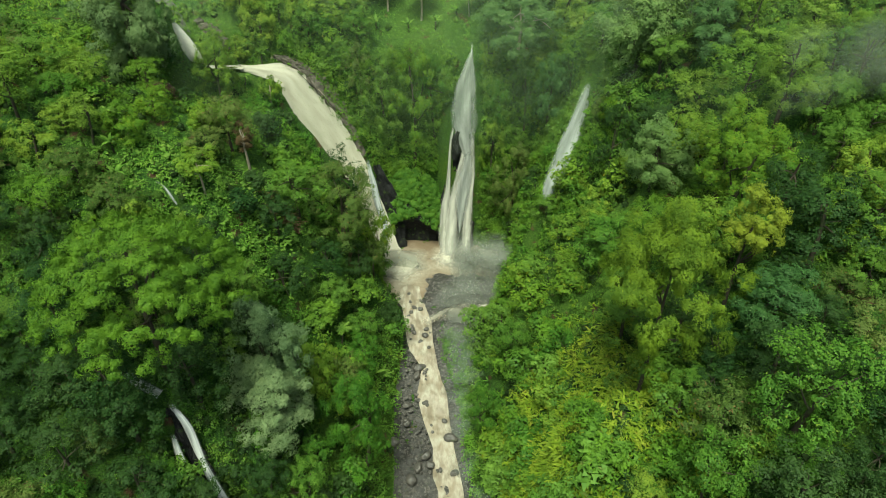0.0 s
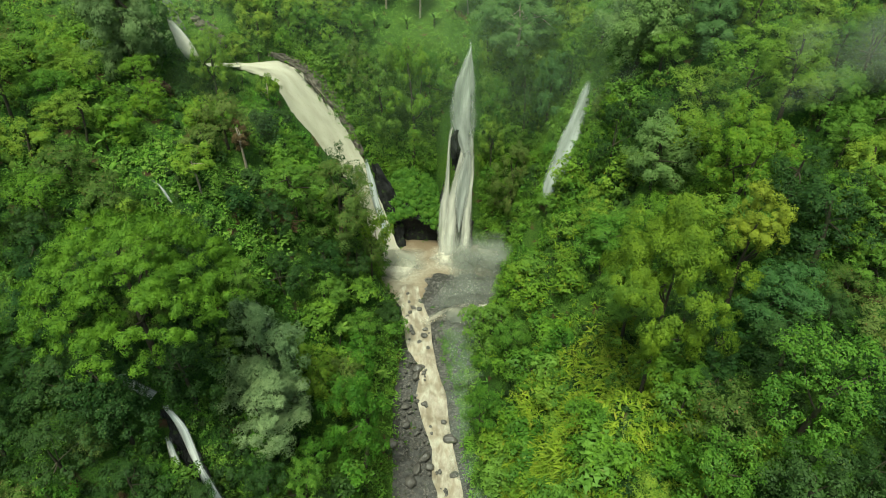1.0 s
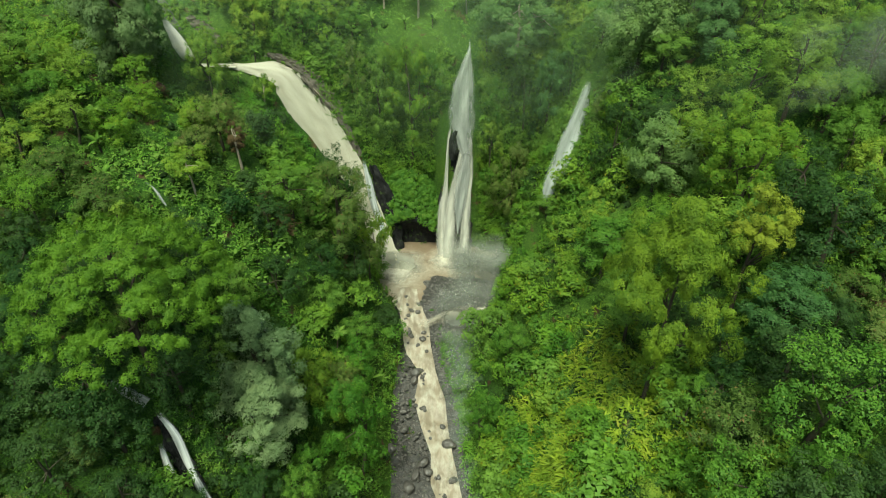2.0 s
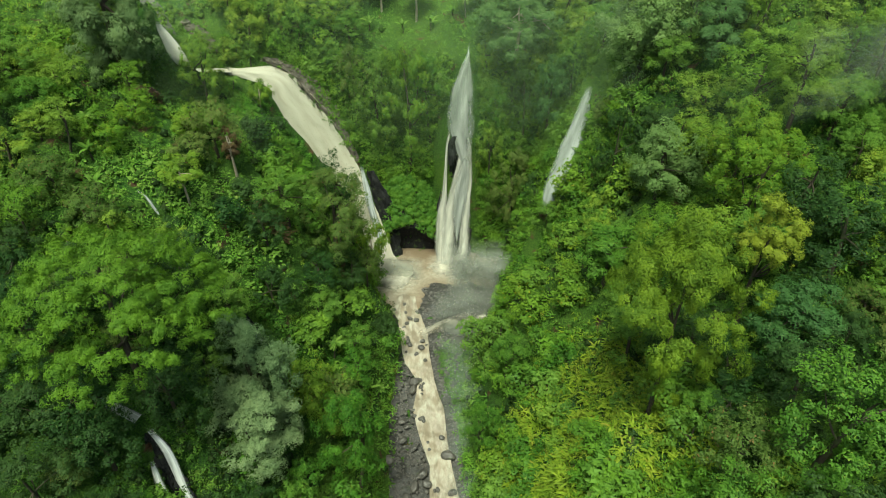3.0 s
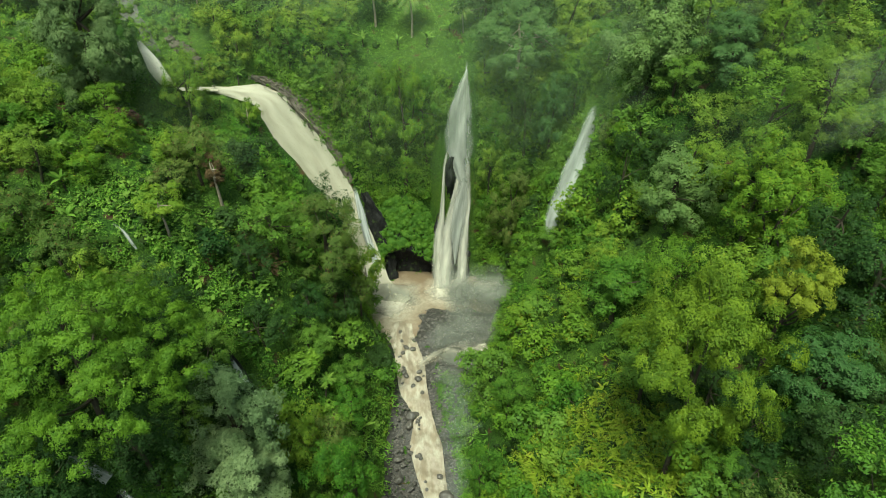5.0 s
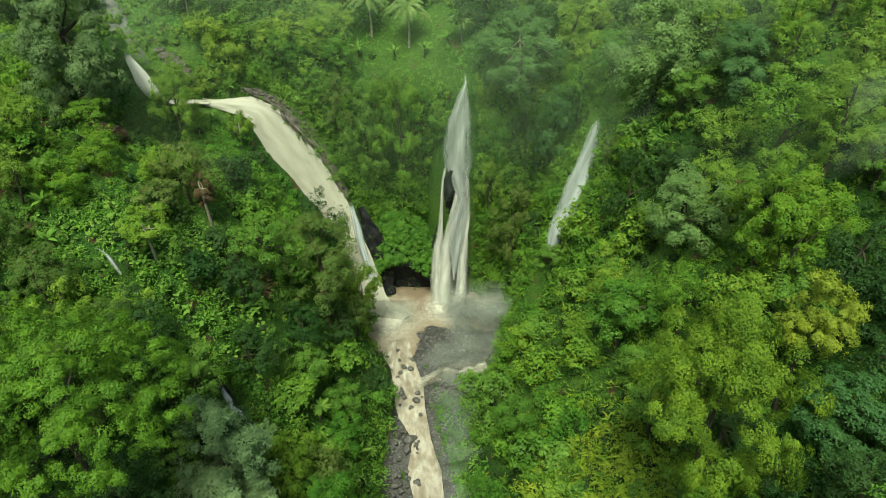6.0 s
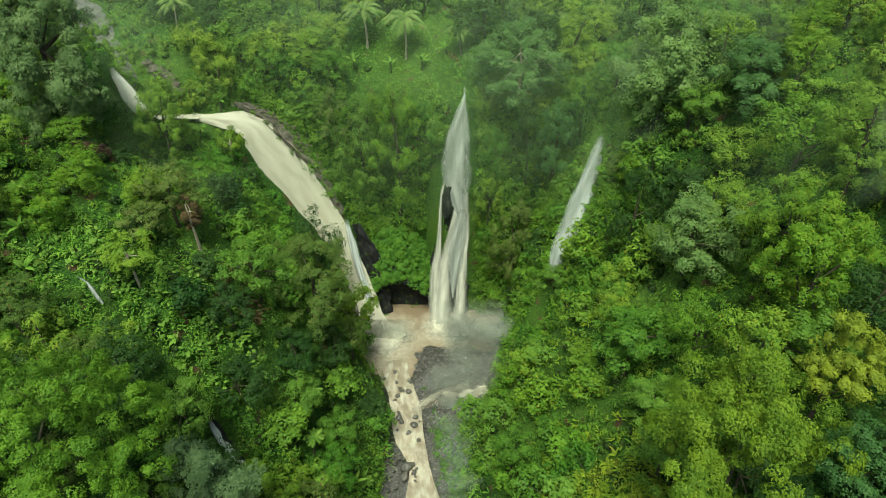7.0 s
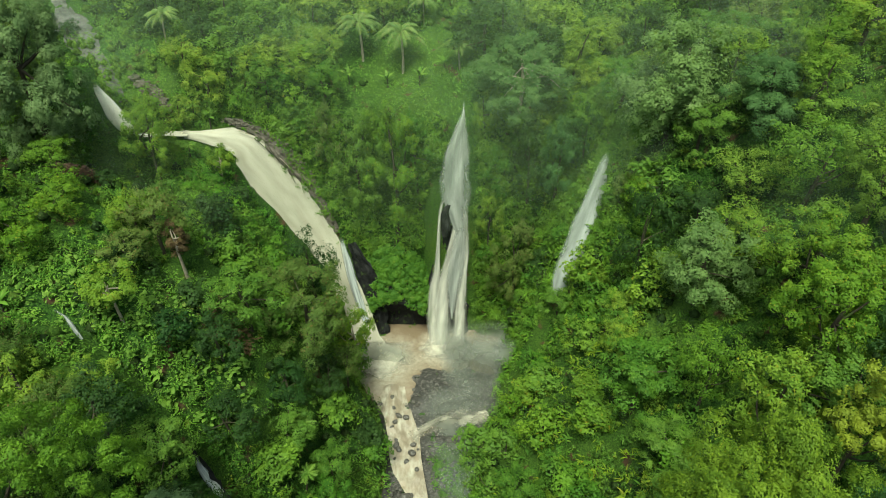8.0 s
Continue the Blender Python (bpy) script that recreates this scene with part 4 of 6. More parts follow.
hero("olive", -14.5, 64, 19, 7, turn=20)
hero("round", -11.8, 56.2, 25, 8, turn=260, which=2)
hero("lime", -17.5, 62, 22, 6, turn=10)
hero("lime", -18.4, 67.4, 18, 6.5, turn=90, which=1)
hero("round", -17, 46, 20, 6, turn=190)
hero("dark", -22.5, 41.5, 20, 5.5, turn=290, which=1)
hero("wispy", 13.2, 118, 53, 15, turn=0)
hero("dome", 31.4, 104.4, 60.5, 13, turn=40)
hero("round", 27.5, 113, 52, 7, turn=40, which=1)
hero("dark", 22.5, 110.5, 46, 6, turn=140)
hero("feather", 39, 106, 59, 8, turn=100, which=2)
hero("round", 34, 98.5, 53, 7.5, turn=70)
hero("teal", 40, 97.8, 58.5, 9.5, turn=190)
hero("column", 44.6, 95, 61.5, 6, turn=0)
hero("column", 50, 90, 63, 6, turn=100, which=1)
hero("column", 53, 96, 64, 6, turn=50)
hero("dark", 37, 46, 48, 9, turn=70)
hero("feather", 44, 79, 62, 9, turn=170, which=1)
hero("teal", 33.8, 48.6, 49, 8, turn=90)
hero("dome", 30.2, 80.5, 48, 9.5, turn=130)
hero("dark", 27, 91, 45, 7, turn=30, which=2)
hero("lime", 36, 72.5, 56, 9.5, turn=200)
hero("lime", 35.8, 66.6, 55, 10.5, turn=310, which=1)
hero("dark", 39.6, 55, 55, 11, turn=20)
hero("dark", 38, 60.5, 56, 8, turn=200, which=1)
hero("round", 10, 69.8, 21, 6, turn=60)
hero("round", 6.6, 63.4, 13.5, 6, turn=100, which=1)
hero("lime", -19.6, 124.6, 50, 8, turn=0)
hero("pale", -32.0, 113.6, 38.5, 5, turn=50, which=1)
hero("round", 30.4, 35, 53.5, 9, turn=30, which=1)
hero("round", 23.2, 32, 46, 7.5, turn=70)
hero("shrub_broad", 16.2, 38.6, 35.5, 6, turn=0, least=2.5)
hero("round", -16, 121, 48, 6, turn=80, which=2)
hero("round", -25, 121, 49, 6, turn=180, which=1)
hero("lime", -6, 117.2, 44, 7, turn=90)
hero("round", -10.6, 117.4, 43, 6, turn=20)
hero("olive", -15.4, 117.8, 43.5, 6, turn=200)
hero("round", -1.6, 117.6, 42, 4.5, turn=120, which=3)
hero("dark", 15.4, 113, 43, 6.5, turn=60)
hero("teal", 19.6, 112, 43.5, 6.5, turn=100)
hero("round", 10.8, 114.2, 37, 5, turn=210, which=1)
hero("lime", 9.6, 113.4, 31, 4, turn=10)
hero("olive", 13.8, 109.6, 27, 5, turn=330)
hero("dark", 17.2, 104.4, 24, 5.5, turn=30, which=1)
hero("lime", 8.6, 117, 45.5, 4.5, turn=10, which=1)


def keep_clear(x, y, r):
    """Open ground: water, the meadow above the cliff, the grass strip, ferns, and the views down to the falls."""
    p = np.array([[x, y]])
    if not water_clear(p, 1.0 + 0.75 * r)[0]:
        return True
    if -15 < x < 8 and 117 < y < 137:
        return True
    if 92 < y < 119 and -44 < x < 26 or 99 < y < 119 and -52 < x < -30:
        return True
    if x > 0 and x - bank_right(y) < 17 and 40 < y < 96:
        return True
    if x < 0 and bank_left(y) - x < 6 and y < 85:
        return True
    if way_near(np.array([x]), np.array([y]), BED_WAY)[0][0] < 5 + r or -52 < x < -38 and 119 < y < 136 or -44 < x < -26 and 72 < y < 85:
        return True
    return -80 < x < -57 and 99 < y < 122 or -62 < x < -48 and 96 < y < 108 or -49 < x < -39.5 and 103 < y < 113


def forest_mass(label, picks):
    """Trees beyond the counted ones, joined into one wood; picks: a tree and its place."""
    vs, fs, ks, mats, base = [], [], [], [], 0
    for top, m in picks:
        for ob in top.children:
            me = ob.data
            v = np.zeros(3 * len(me.vertices), np.float32)
            me.vertices.foreach_get("co", v)
            v = v.reshape(-1, 3) @ np.array(m.to_3x3()).T + np.array(m.translation)
            sides = len(me.polygons[0].vertices)
            f = np.zeros(sides * len(me.polygons), np.int32)
            me.polygons.foreach_get("vertices", f)
            k = np.zeros(len(me.polygons), np.int32)
            me.polygons.foreach_get("material_index", k)
            for mat in me.materials:
                if mat not in mats:
                    mats.append(mat)
            k = np.array([mats.index(mat) for mat in me.materials])[k]
            f = f.reshape(-1, sides) + base
            if sides == 4:
                f, k = np.vstack([f[:, :3], f[:, [0, 2, 3]]]), np.concatenate([k, k])
            vs.append(v), fs.append(f), ks.append(k)
            base += len(v)
    return tagged(new("forest", mesh_of("forest", np.vstack(vs), np.vstack(fs), mats, np.concatenate(ks))), label, "forest", kind="stuff")


FAR_TREES, LOW_TREES = [], []


def forest(count, tries, seed, low=0.58, high=1.05, gap=0.62, box=None):
    rng = np.random.default_rng(seed)
    made = 0
    for _ in range(tries):
        if made == count:
            break
        y = 26 + 104 * rng.random()
        x = rng.uniform(-1, 1) * (26 + 0.48 * y)
        if box:
            x, y = rng.uniform(box[0], box[1]), rng.uniform(box[2], box[3])
        up = x > 0
        kinds = ("round", "lime", "feather", "dark", "olive", "column") if up else ("round", "dark", "feather", "lime", "olive", "pale")
        kind = kinds[rng.choice(6, p=(0.32, 0.20, 0.16, 0.19, 0.08, 0.05) if up else (0.36, 0.20, 0.16, 0.16, 0.09, 0.03))]
        # mostly dark kinds here: their colour also imitates shade between the trees
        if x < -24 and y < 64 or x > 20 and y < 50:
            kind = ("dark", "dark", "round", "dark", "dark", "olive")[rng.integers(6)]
        elif x < -24 and y > 66:
            kind = ("lime", "round", "feather", "lime", "feather", "olive")[rng.integers(6)]
        kind = "far" if y > 122 else kind
        which = int(rng.integers(len(SPECIES[kind])))
        ob, h, r = SPECIES[kind][which]
        s = rng.uniform(low, high)
        wide = rng.uniform(1.1, 1.4)
        rr = r * s * wide
        if keep_clear(x, y, rr):
            continue
        if any((x - a) ** 2 + (y - b) ** 2 < (gap * (rr + c)) ** 2 for a, b, c in TREES_AT):
            continue
        turn = rng.uniform(0, 360)
        if y > 117 or y < 26:
            m = pose(x, y, float(ground_z(x, y)) - 0.5, 0, 0, turn) @ Matrix.Diagonal((s * wide, s * wide, s, 1))
            (FAR_TREES if y > 117 else LOW_TREES).append((ob, m))
        else:
            plant(ob, h, x, y, h * s, turn, sink=0.5, wide=wide)
        TREES_AT.append((x, y, rr))
        made += 1
    return made


forest(165, 9000, 5)
for x, y, s in ((-30.5, 112.6, 3.4), (-27.6, 111.8, 3.6), (-24.8, 111.2, 3.6), (-22.4, 110.2, 4.0), (-20, 108.8, 4.2), (-17.8, 107.4, 4.4), (-16.2, 105.4, 4.4), (-33.6, 113.4, 2.6), (-14.6, 102.6, 5), (-13.2, 99.2, 5)):
    ob, h, r = SPECIES[("shrub_mid", "shrub_lime", "shrub_dark")[int(-x * 10) % 3]][0]
    plant(ob, h, x, y, s, 40 * s * x, wide=1.2)
forest(26, 9000, 6, 0.45, 0.66, 0.5)
forest(34, 4000, 7, 0.5, 0.95, 0.48, (26, 60, 26, 62))
forest(30, 4000, 8, 0.45, 0.8, 0.46, (-58, -22, 28, 66))
forest(20, 2000, 9, 0.7, 1.1, 0.6, (-48, -10, -14, 26))
forest(20, 2000, 10, 0.7, 1.1, 0.6, (10, 48, -14, 26))
forest(46, 4000, 11, 0.6, 1.0, 0.62, (-75, 75, 122, 150))
forest_mass("mixed green forest trees on the far upland", FAR_TREES)
forest_mass("mixed green forest trees lower down the gorge", LOW_TREES)


def shrubs(count, seed, where, kinds, low, high):
    """Shrubs on the slopes, away from water."""
    rng = np.random.default_rng(seed)
    at, _ = spread(count, where, seed)
    for x, y, z in at:
        ob, h, r = SPECIES["shrub_" + kinds[rng.integers(len(kinds))]][0]
        tall = rng.uniform(low, high)
        plant(ob, h, x, y, tall, rng.uniform(0, 360), sink=0.25, wide=rng.uniform(0.9, 1.4), z=z)


def seen(m):
    """The stretch of land that the flight passes over."""
    return ((m[:, 1] > 24) & (m[:, 1] < 158) & (np.abs(m[:, 0]) < 29 + 0.48 * m[:, 1])).astype(float)


def cliff(m, n):
    x, y = m[:, 0], m[:, 1]
    mid = np.interp(m[:, 2], (0, 12, 25, 34, 41), (2.4, 2.6, 3.6, 4.5, 5.1))
    free = (np.abs(x - mid) > np.interp(m[:, 2], (0, 12, 25, 34, 41), (5.4, 4.8, 4.4, 3.4, 1.5))) | (y > 119)
    cave = (x > -13) & (x < 0.5) & (m[:, 2] < 6) | (x < -39)
    rim = (y > 118.2) & (x > -14) & (x < 8)
    return ~rim * (y > 93) * (y < 122) * (x > -40) * (x < 30) * (m[:, 2] > 1.0) * water_clear(m, 3.1, 0.45) * free * ~cave


def open_slope(m, n):
    """Slopes with few trees: both walls of the gorge near the river, and the rim above the cliff."""
    x, y = m[:, 0], m[:, 1]
    d = np.where(x > 0, x - bank_right(y), bank_left(y) - x)
    meadow = (x > -13) & (x < 7) & (y > 119) & (y < 136)
    near = np.where(d < 24, 1.0, 0.25) * (d > np.where((x < 0) & (y < 84), 5.5, 1.5))
    return seen(m) * near * water_clear(m, 2.0) * ~meadow * np.where(n[:, 2] > 0.25, 1.0, 0.3) * np.where((y > 108) & (y < 118), 0.4, 1.0) * ~((x > -43) & (x < -9) & (y > 106) & (y < 118.5))


shrubs(115, 61, open_slope, ("mid", "lime", "creeper", "dark", "broad"), 2.0, 4.2)
shrubs(90, 64, lambda m, n: seen(m) * (m[:, 0] > 0) * (m[:, 0] - bank_right(m[:, 1]) > 3) * (m[:, 0] - bank_right(m[:, 1]) < 22) * (m[:, 1] < 98) * water_clear(m, 2.0), ("mid", "lime", "creeper", "mid"), 2.2, 5.0)
shrubs(60, 62, lambda m, n: open_slope(m, n) * (m[:, 0] < 0), ("dark", "mid", "creeper"), 2.4, 5.0)
shrubs(30, 63, lambda m, n: seen(m) * (m[:, 1] > 116) * (m[:, 1] < 124) * (np.abs(m[:, 0] + 4) < 34) * (np.abs(m[:, 0] + 3.5) > 11) * water_clear(m, 3.5), ("mid", "lime", "creeper"), 1.8, 3.6)

shrubs(46, 65, lambda m, n: cliff(m, n) * (m[:, 1] > 104) * (m[:, 2] > 7), ("mid", "creeper", "dark", "mid"), 1.6, 3.4)


# ------------------------------------------------------------------ ground cover: joined leaves on bulging cushions
def cushions(name, label, category, count, where, seed, radius, per, size, leaf, lift=0.25, hang=0.5, shape=0.7, core=0.5):
    at, n = spread(count, where, seed)
    rng = np.random.default_rng(seed)
    r = rng.uniform(*radius, (count, 1))
    puffs = np.hstack([at + n * lift * r, r])
    size, each = 0.78 * size, 4
    often = max(1, int(1.3 * per / each))
    c, way_out = np.repeat(puffs, often, 0), np.repeat(n, often, 0)
    way = unit(rng.normal(size=(len(c), 3)) + 0.9 * way_out)
    lump = 1 + 0.6 * fbm(way[:, 0] * 2 + c[:, 0], way[:, 2] * 2 + c[:, 1], seed, 2)
    pos = c[:, :3] + way * c[:, 3:4] * lump[:, None] * rng.uniform(0.78, 1.15, (len(c), 1))
    out = unit(way + 0.4 * way_out + np.array((0, 0, 0.3)) + 0.15 * rng.normal(size=way.shape))
    lv, lf, nor = tufts(pos, out, size, shape, rng, hang, each)
    # darkened core lumps, so gaps between the leaves read as shaded
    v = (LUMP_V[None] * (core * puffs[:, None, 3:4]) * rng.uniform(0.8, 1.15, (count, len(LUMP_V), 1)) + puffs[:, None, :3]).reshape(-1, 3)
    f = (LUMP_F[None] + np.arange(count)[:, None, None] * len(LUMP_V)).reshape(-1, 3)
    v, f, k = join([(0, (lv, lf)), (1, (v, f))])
    me = mesh_of(name, v, f, [LEAF[leaf], SHADED_CLUMP[leaf]], k, normals=np.vstack([nor, np.tile(unit(LUMP_V), (count, 1))]))
    return tagged(new(name, me), label, category, kind="stuff")


def slopes(m, n):
    x, y = m[:, 0], m[:, 1]
    return seen(m) * (way_near(x, y, BED_WAY)[0] > 3.5) * (1 - 0.85 * ((x < -57) & (y > 99) & (y < 122))) * water_clear(m, 2.8, 0.55) * ~((x > -49.5) & (x < -42) & (y > 105.5) & (y < 114)) * ~((x > -2) & (x < 8) & (y > 106) & (y < 118)) * np.where((x > 18) & (y < 100), np.where(y < 62, 2.4, 1.5), np.where((x > 0) & (y < 100), 0.7, 1.0)) * (1 - 0.97 * ((x > -14) & (x < 8) & (y > 117.5) & (y < 137))) * (1 - 0.9 * ((x > -52) & (x < -38) & (y > 119) & (y < 136))) * np.where((y > 108) & (y < 119) & (np.abs(x) < 30), 0.1, 1.0)


def brow(m):
    """The fern-grown brow of the near shoulder."""
    return (m[:, 0] > 9) & (m[:, 0] < 25) & (m[:, 1] > 33) & (m[:, 1] < 64)


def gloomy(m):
    """Deep forest, planted darker so that leaf colour also carries its shade: the near flank beside the brook, and the
    near shoulder across the river.
    """
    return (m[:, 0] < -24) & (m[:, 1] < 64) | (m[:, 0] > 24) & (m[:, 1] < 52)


cushions("creepers", "curtain of small bright green creeper leaves over the cliff", "creepers", 4000, cliff, 71, (0.35, 1.15), 44, 0.27, "creeper")
cushions("hanging_plants", "drooping dark green plants on the damp cliff", "plants", 240, cliff, 72, (0.8, 1.7), 90, 0.6, "mid", hang=1.0, shape=0.3)
cushions("undergrowth", "dense mixed green undergrowth on the forest floor", "undergrowth", 3600, lambda m, n: slopes(m, n) * np.where(gloomy(m), 0.5, 1.0), 73, (0.5, 2.0), 36, 0.32, "mid")
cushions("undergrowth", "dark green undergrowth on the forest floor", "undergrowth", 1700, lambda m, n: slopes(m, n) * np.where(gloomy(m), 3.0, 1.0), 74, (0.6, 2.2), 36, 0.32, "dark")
cushions("undergrowth", "bright yellow-green undergrowth on the slopes", "undergrowth", 1050, lambda m, n: slopes(m, n) * np.where(m[:, 0] > 0, 1.0, 0.35) * np.where(gloomy(m), 0.2, 1.0), 75, (0.4, 1.5), 42, 0.29, "lime")


cushions("undergrowth", "bright yellow-green low shrubs on the brow of the slope", "undergrowth", 420, lambda m, n: brow(m) * water_clear(m, 2.5), 104, (0.5, 1.3), 44, 0.28, "fern")
cushions("creepers", "creepers and low shrubs round the head of the thin waterfall", "creepers", 150, lambda m, n: (m[:, 0] > 20) * (m[:, 0] < 34) * (m[:, 1] > 104) * (m[:, 1] < 118) * water_clear(m, 2.0, 0.7), 79, (0.5, 1.6), 60, 0.36, "mid")


def beside_cascade(m, n):
    d = way_near(m[:, 0], m[:, 1], CASCADE_WAY)[0]
    return (d > np.interp(m[:, 0], (-36, -30), (1.6, 2.1))) * (m[:, 0] > -40) * (d < 7.5) * (m[:, 1] > 100) * (m[:, 2] > 2) * 1.0


cushions("creepers", "low plants along the edges of the brown cascade", "creepers", 620, beside_cascade, 80, (0.3, 0.8), 36, 0.27, "creeper")
def cascade_side(m, n):
    """The grassy shoulder on the near side of the cascade."""
    cx, cy, _ = np.array(CASCADE_WAY[7:]).T
    near = np.interp(m[:, 0], cx, cy) - m[:, 1]
    return (m[:, 0] > -38) * (m[:, 0] < -13) * (near > 2.0) * (near < 11) * (m[:, 2] > 3)


cushions("undergrowth", "fresh green shrubs and grass on the shoulder beside the cascade", "undergrowth", 420, cascade_side, 107, (0.4, 1.2), 48, 0.28, "grass", lift=0.35)
cushions("undergrowth", "tangled green undergrowth at the forest edge", "undergrowth", 380, lambda m, n: (m[:, 0] < -38) * (m[:, 0] > -62) * (m[:, 1] > 28) * (m[:, 1] < 78) * water_clear(m, 1.5), 89, (0.6, 2.0), 36, 0.32, "mid")


def far_upland(m, n):
    x, y = m[:, 0], m[:, 1]
    return (y > 127) * (y < 175) * (np.abs(x) < 30 + 0.5 * y) * ~((x > -15) & (x < 8) & (y < 138)) * ~((x > -52) & (x < -38) & (y < 138)) * (way_near(x, y, BED_WAY)[0] > 5.5) * (1 + 1.0 * (y < 150))


cushions("distant_forest", "distant closed canopy of mixed green forest", "forest", 420, far_upland, 76, (1.6, 3.4), 130, 0.42, "mid", lift=1.0)
cushions("distant_forest", "distant dark canopy patches in the forest", "forest", 220, far_upland, 77, (1.6, 3.2), 130, 0.42, "dark", lift=1.2)
cushions("distant_forest", "distant light-green canopy patches in the forest", "forest", 200, far_upland, 78, (1.4, 3.0), 130, 0.42, "feather", lift=1.3)

cushions("undergrowth", "low shrubs and creepers along the river bank and streams", "undergrowth", 700, lambda m, n: seen(m) * (m[:, 1] < 100) * water_clear(m, 1.2) * (1 - water_clear(m, 6.5)) * ((m[:, 0] > 12) | (bank_left(m[:, 1]) - m[:, 0] > 6.5)) * (m[:, 2] > bed_z(m[:, 1]) + 1.5), 90, (0.35, 1.0), 42, 0.27, "mid")
cushions("undergrowth", "bushy green undergrowth on the upland beside the stream", "undergrowth", 260, lambda m, n: (m[:, 0] < -36) * (m[:, 0] > -64) * (m[:, 1] > 84) * (m[:, 1] < 135) * water_clear(m, 2.4) * ~((m[:, 0] > -49.5) & (m[:, 0] < -40.5) & (m[:, 1] > 104) & (m[:, 1] < 114)) * ~((m[:, 0] < -48) & (m[:, 1] > 96) & (m[:, 1] < 108)), 92, (0.6, 1.7), 48, 0.3, "feather")
cushions("undergrowth", "low tufts of grass and creeping plants on open ground", "undergrowth", 420, lambda m, n: (m[:, 0] < -38) * (m[:, 0] > -62) * (m[:, 1] > 88) * (m[:, 1] < 116) * water_clear(m, 1.5) * ~((m[:, 0] > -47) & (m[:, 0] < -41) & (m[:, 1] > 107) & (m[:, 1] < 113)), 93, (0.2, 0.5), 30, 0.24, "grass", lift=0.1)
cushions("undergrowth", "small leafy plants filling the gaps between the trees", "undergrowth", 1300, lambda m, n: slopes(m, n), 94, (0.25, 0.7), 24, 0.27, "creeper", lift=0.15)


def brook_sides(m, n):
    d = np.minimum(way_near(m[:, 0], m[:, 1], NEAR_WAY)[0], way_near(m[:, 0], m[:, 1], BROOK_WAY)[0])
    return (d > 2.0) * (d < 6.5) * (m[:, 1] < 90) * (m[:, 2] > bed_z(m[:, 1]) + 3)


cushions("undergrowth", "damp green plants on both sides of the brooks", "undergrowth", 420, brook_sides, 97, (0.4, 1.2), 42, 0.28, "mid")

# kinds of tree that found no place are left out
for trees in SPECIES.values():
    for top, _, _ in trees:
        if top.name not in USED:
            for ob in list(top.children):
                bpy.data.objects.remove(ob)
            bpy.data.objects.remove(top)

# ------------------------------------------------------------------ ferns, palms, banana plants, tree ferns
def fronds(at, aim, length, width, droop, rng, steps=4):
    """Arching, tapering fronds that start at places and set out along aim: places and faces."""
    n = len(at)
    le = length * rng.uniform(0.75, 1.25, (n, 1))
    side = unit(np.cross(aim, np.array((0, 0, 1.0)) + 0.01 * rng.normal(size=(n, 3))))
    rows = []
    for k in range(steps + 1):
        t = k / steps
        p = at + aim * le * t + np.array((0, 0, -1.0)) * le * droop * t * t
        w = width * (0.25 + 1.6 * t * (1 - t) + 0.25 * (1 - t)) * (1 - t**4) + 0.01
        lift = np.array((0, 0, -0.25)) * w
        rows += [p - side * w / 2 + lift, p, p + side * w / 2 + lift]
    v = np.stack(rows, 1)
    i = np.arange(n)[:, None] * (3 * (steps + 1))
    f = []
    for k in range(steps):
        for c in (0, 1):
            o = 3 * k + c
            f.append(i + np.array([[o, o + 1, o + 4, o + 3]]))
    return v.reshape(-1, 3), np.stack(f, 1).reshape(-1, 4)


def fern_slope(m, n):
    x, y = m[:, 0], m[:, 1]
    d = x - bank_right(y)
    return (x > 0) * (d > 3.5) * (d < 21) * (y > 30) * (y < 98) * water_clear(m, 2.0)


def fern_cover(name, label, category, count, where, seed, per, length, leaf, width=0.42):
    at, n = spread(count, where, seed)
    rng = np.random.default_rng(seed)
    c, nn = np.repeat(at, per, 0), np.repeat(n, per, 0)
    a = rng.uniform(0, 2 * math.pi, len(c))
    aim = unit(np.stack([np.cos(a), np.sin(a), 0 * a], 1) + 0.7 * nn + np.array((0, 0, 0.55)))
    v, f = fronds(c + 0.5 * nn + 0.3 * rng.normal(size=c.shape), aim, length, width, 0.55, rng, 3)
    return tagged(new(name, mesh_of(name, v, f, [LEAF[leaf]])), label, category, kind="stuff")


fern_cover("ferns", "bright yellow-green ferns covering the steep slope", "ferns", 1250, lambda m, n: fern_slope(m, n) * np.where(m[:, 1] < 62, 2.0, 0.25), 81, 10, 0.9, "fern", 0.17)
fern_cover("ferns", "large arching yellow-green fern fronds on the brow of the slope", "ferns", 420, lambda m, n: brow(m) * water_clear(m, 2.5), 105, 9, 1.15, "fern", 0.3)
fern_cover("ferns", "green ferns among the creepers on the cliff", "ferns", 420, cliff, 82, 7, 1.1, "creeper", 0.3)
fern_cover("ferns", "mixed ferns and arching leaves under the trees", "ferns", 420, slopes, 83, 6, 1.2, "mid", 0.3)


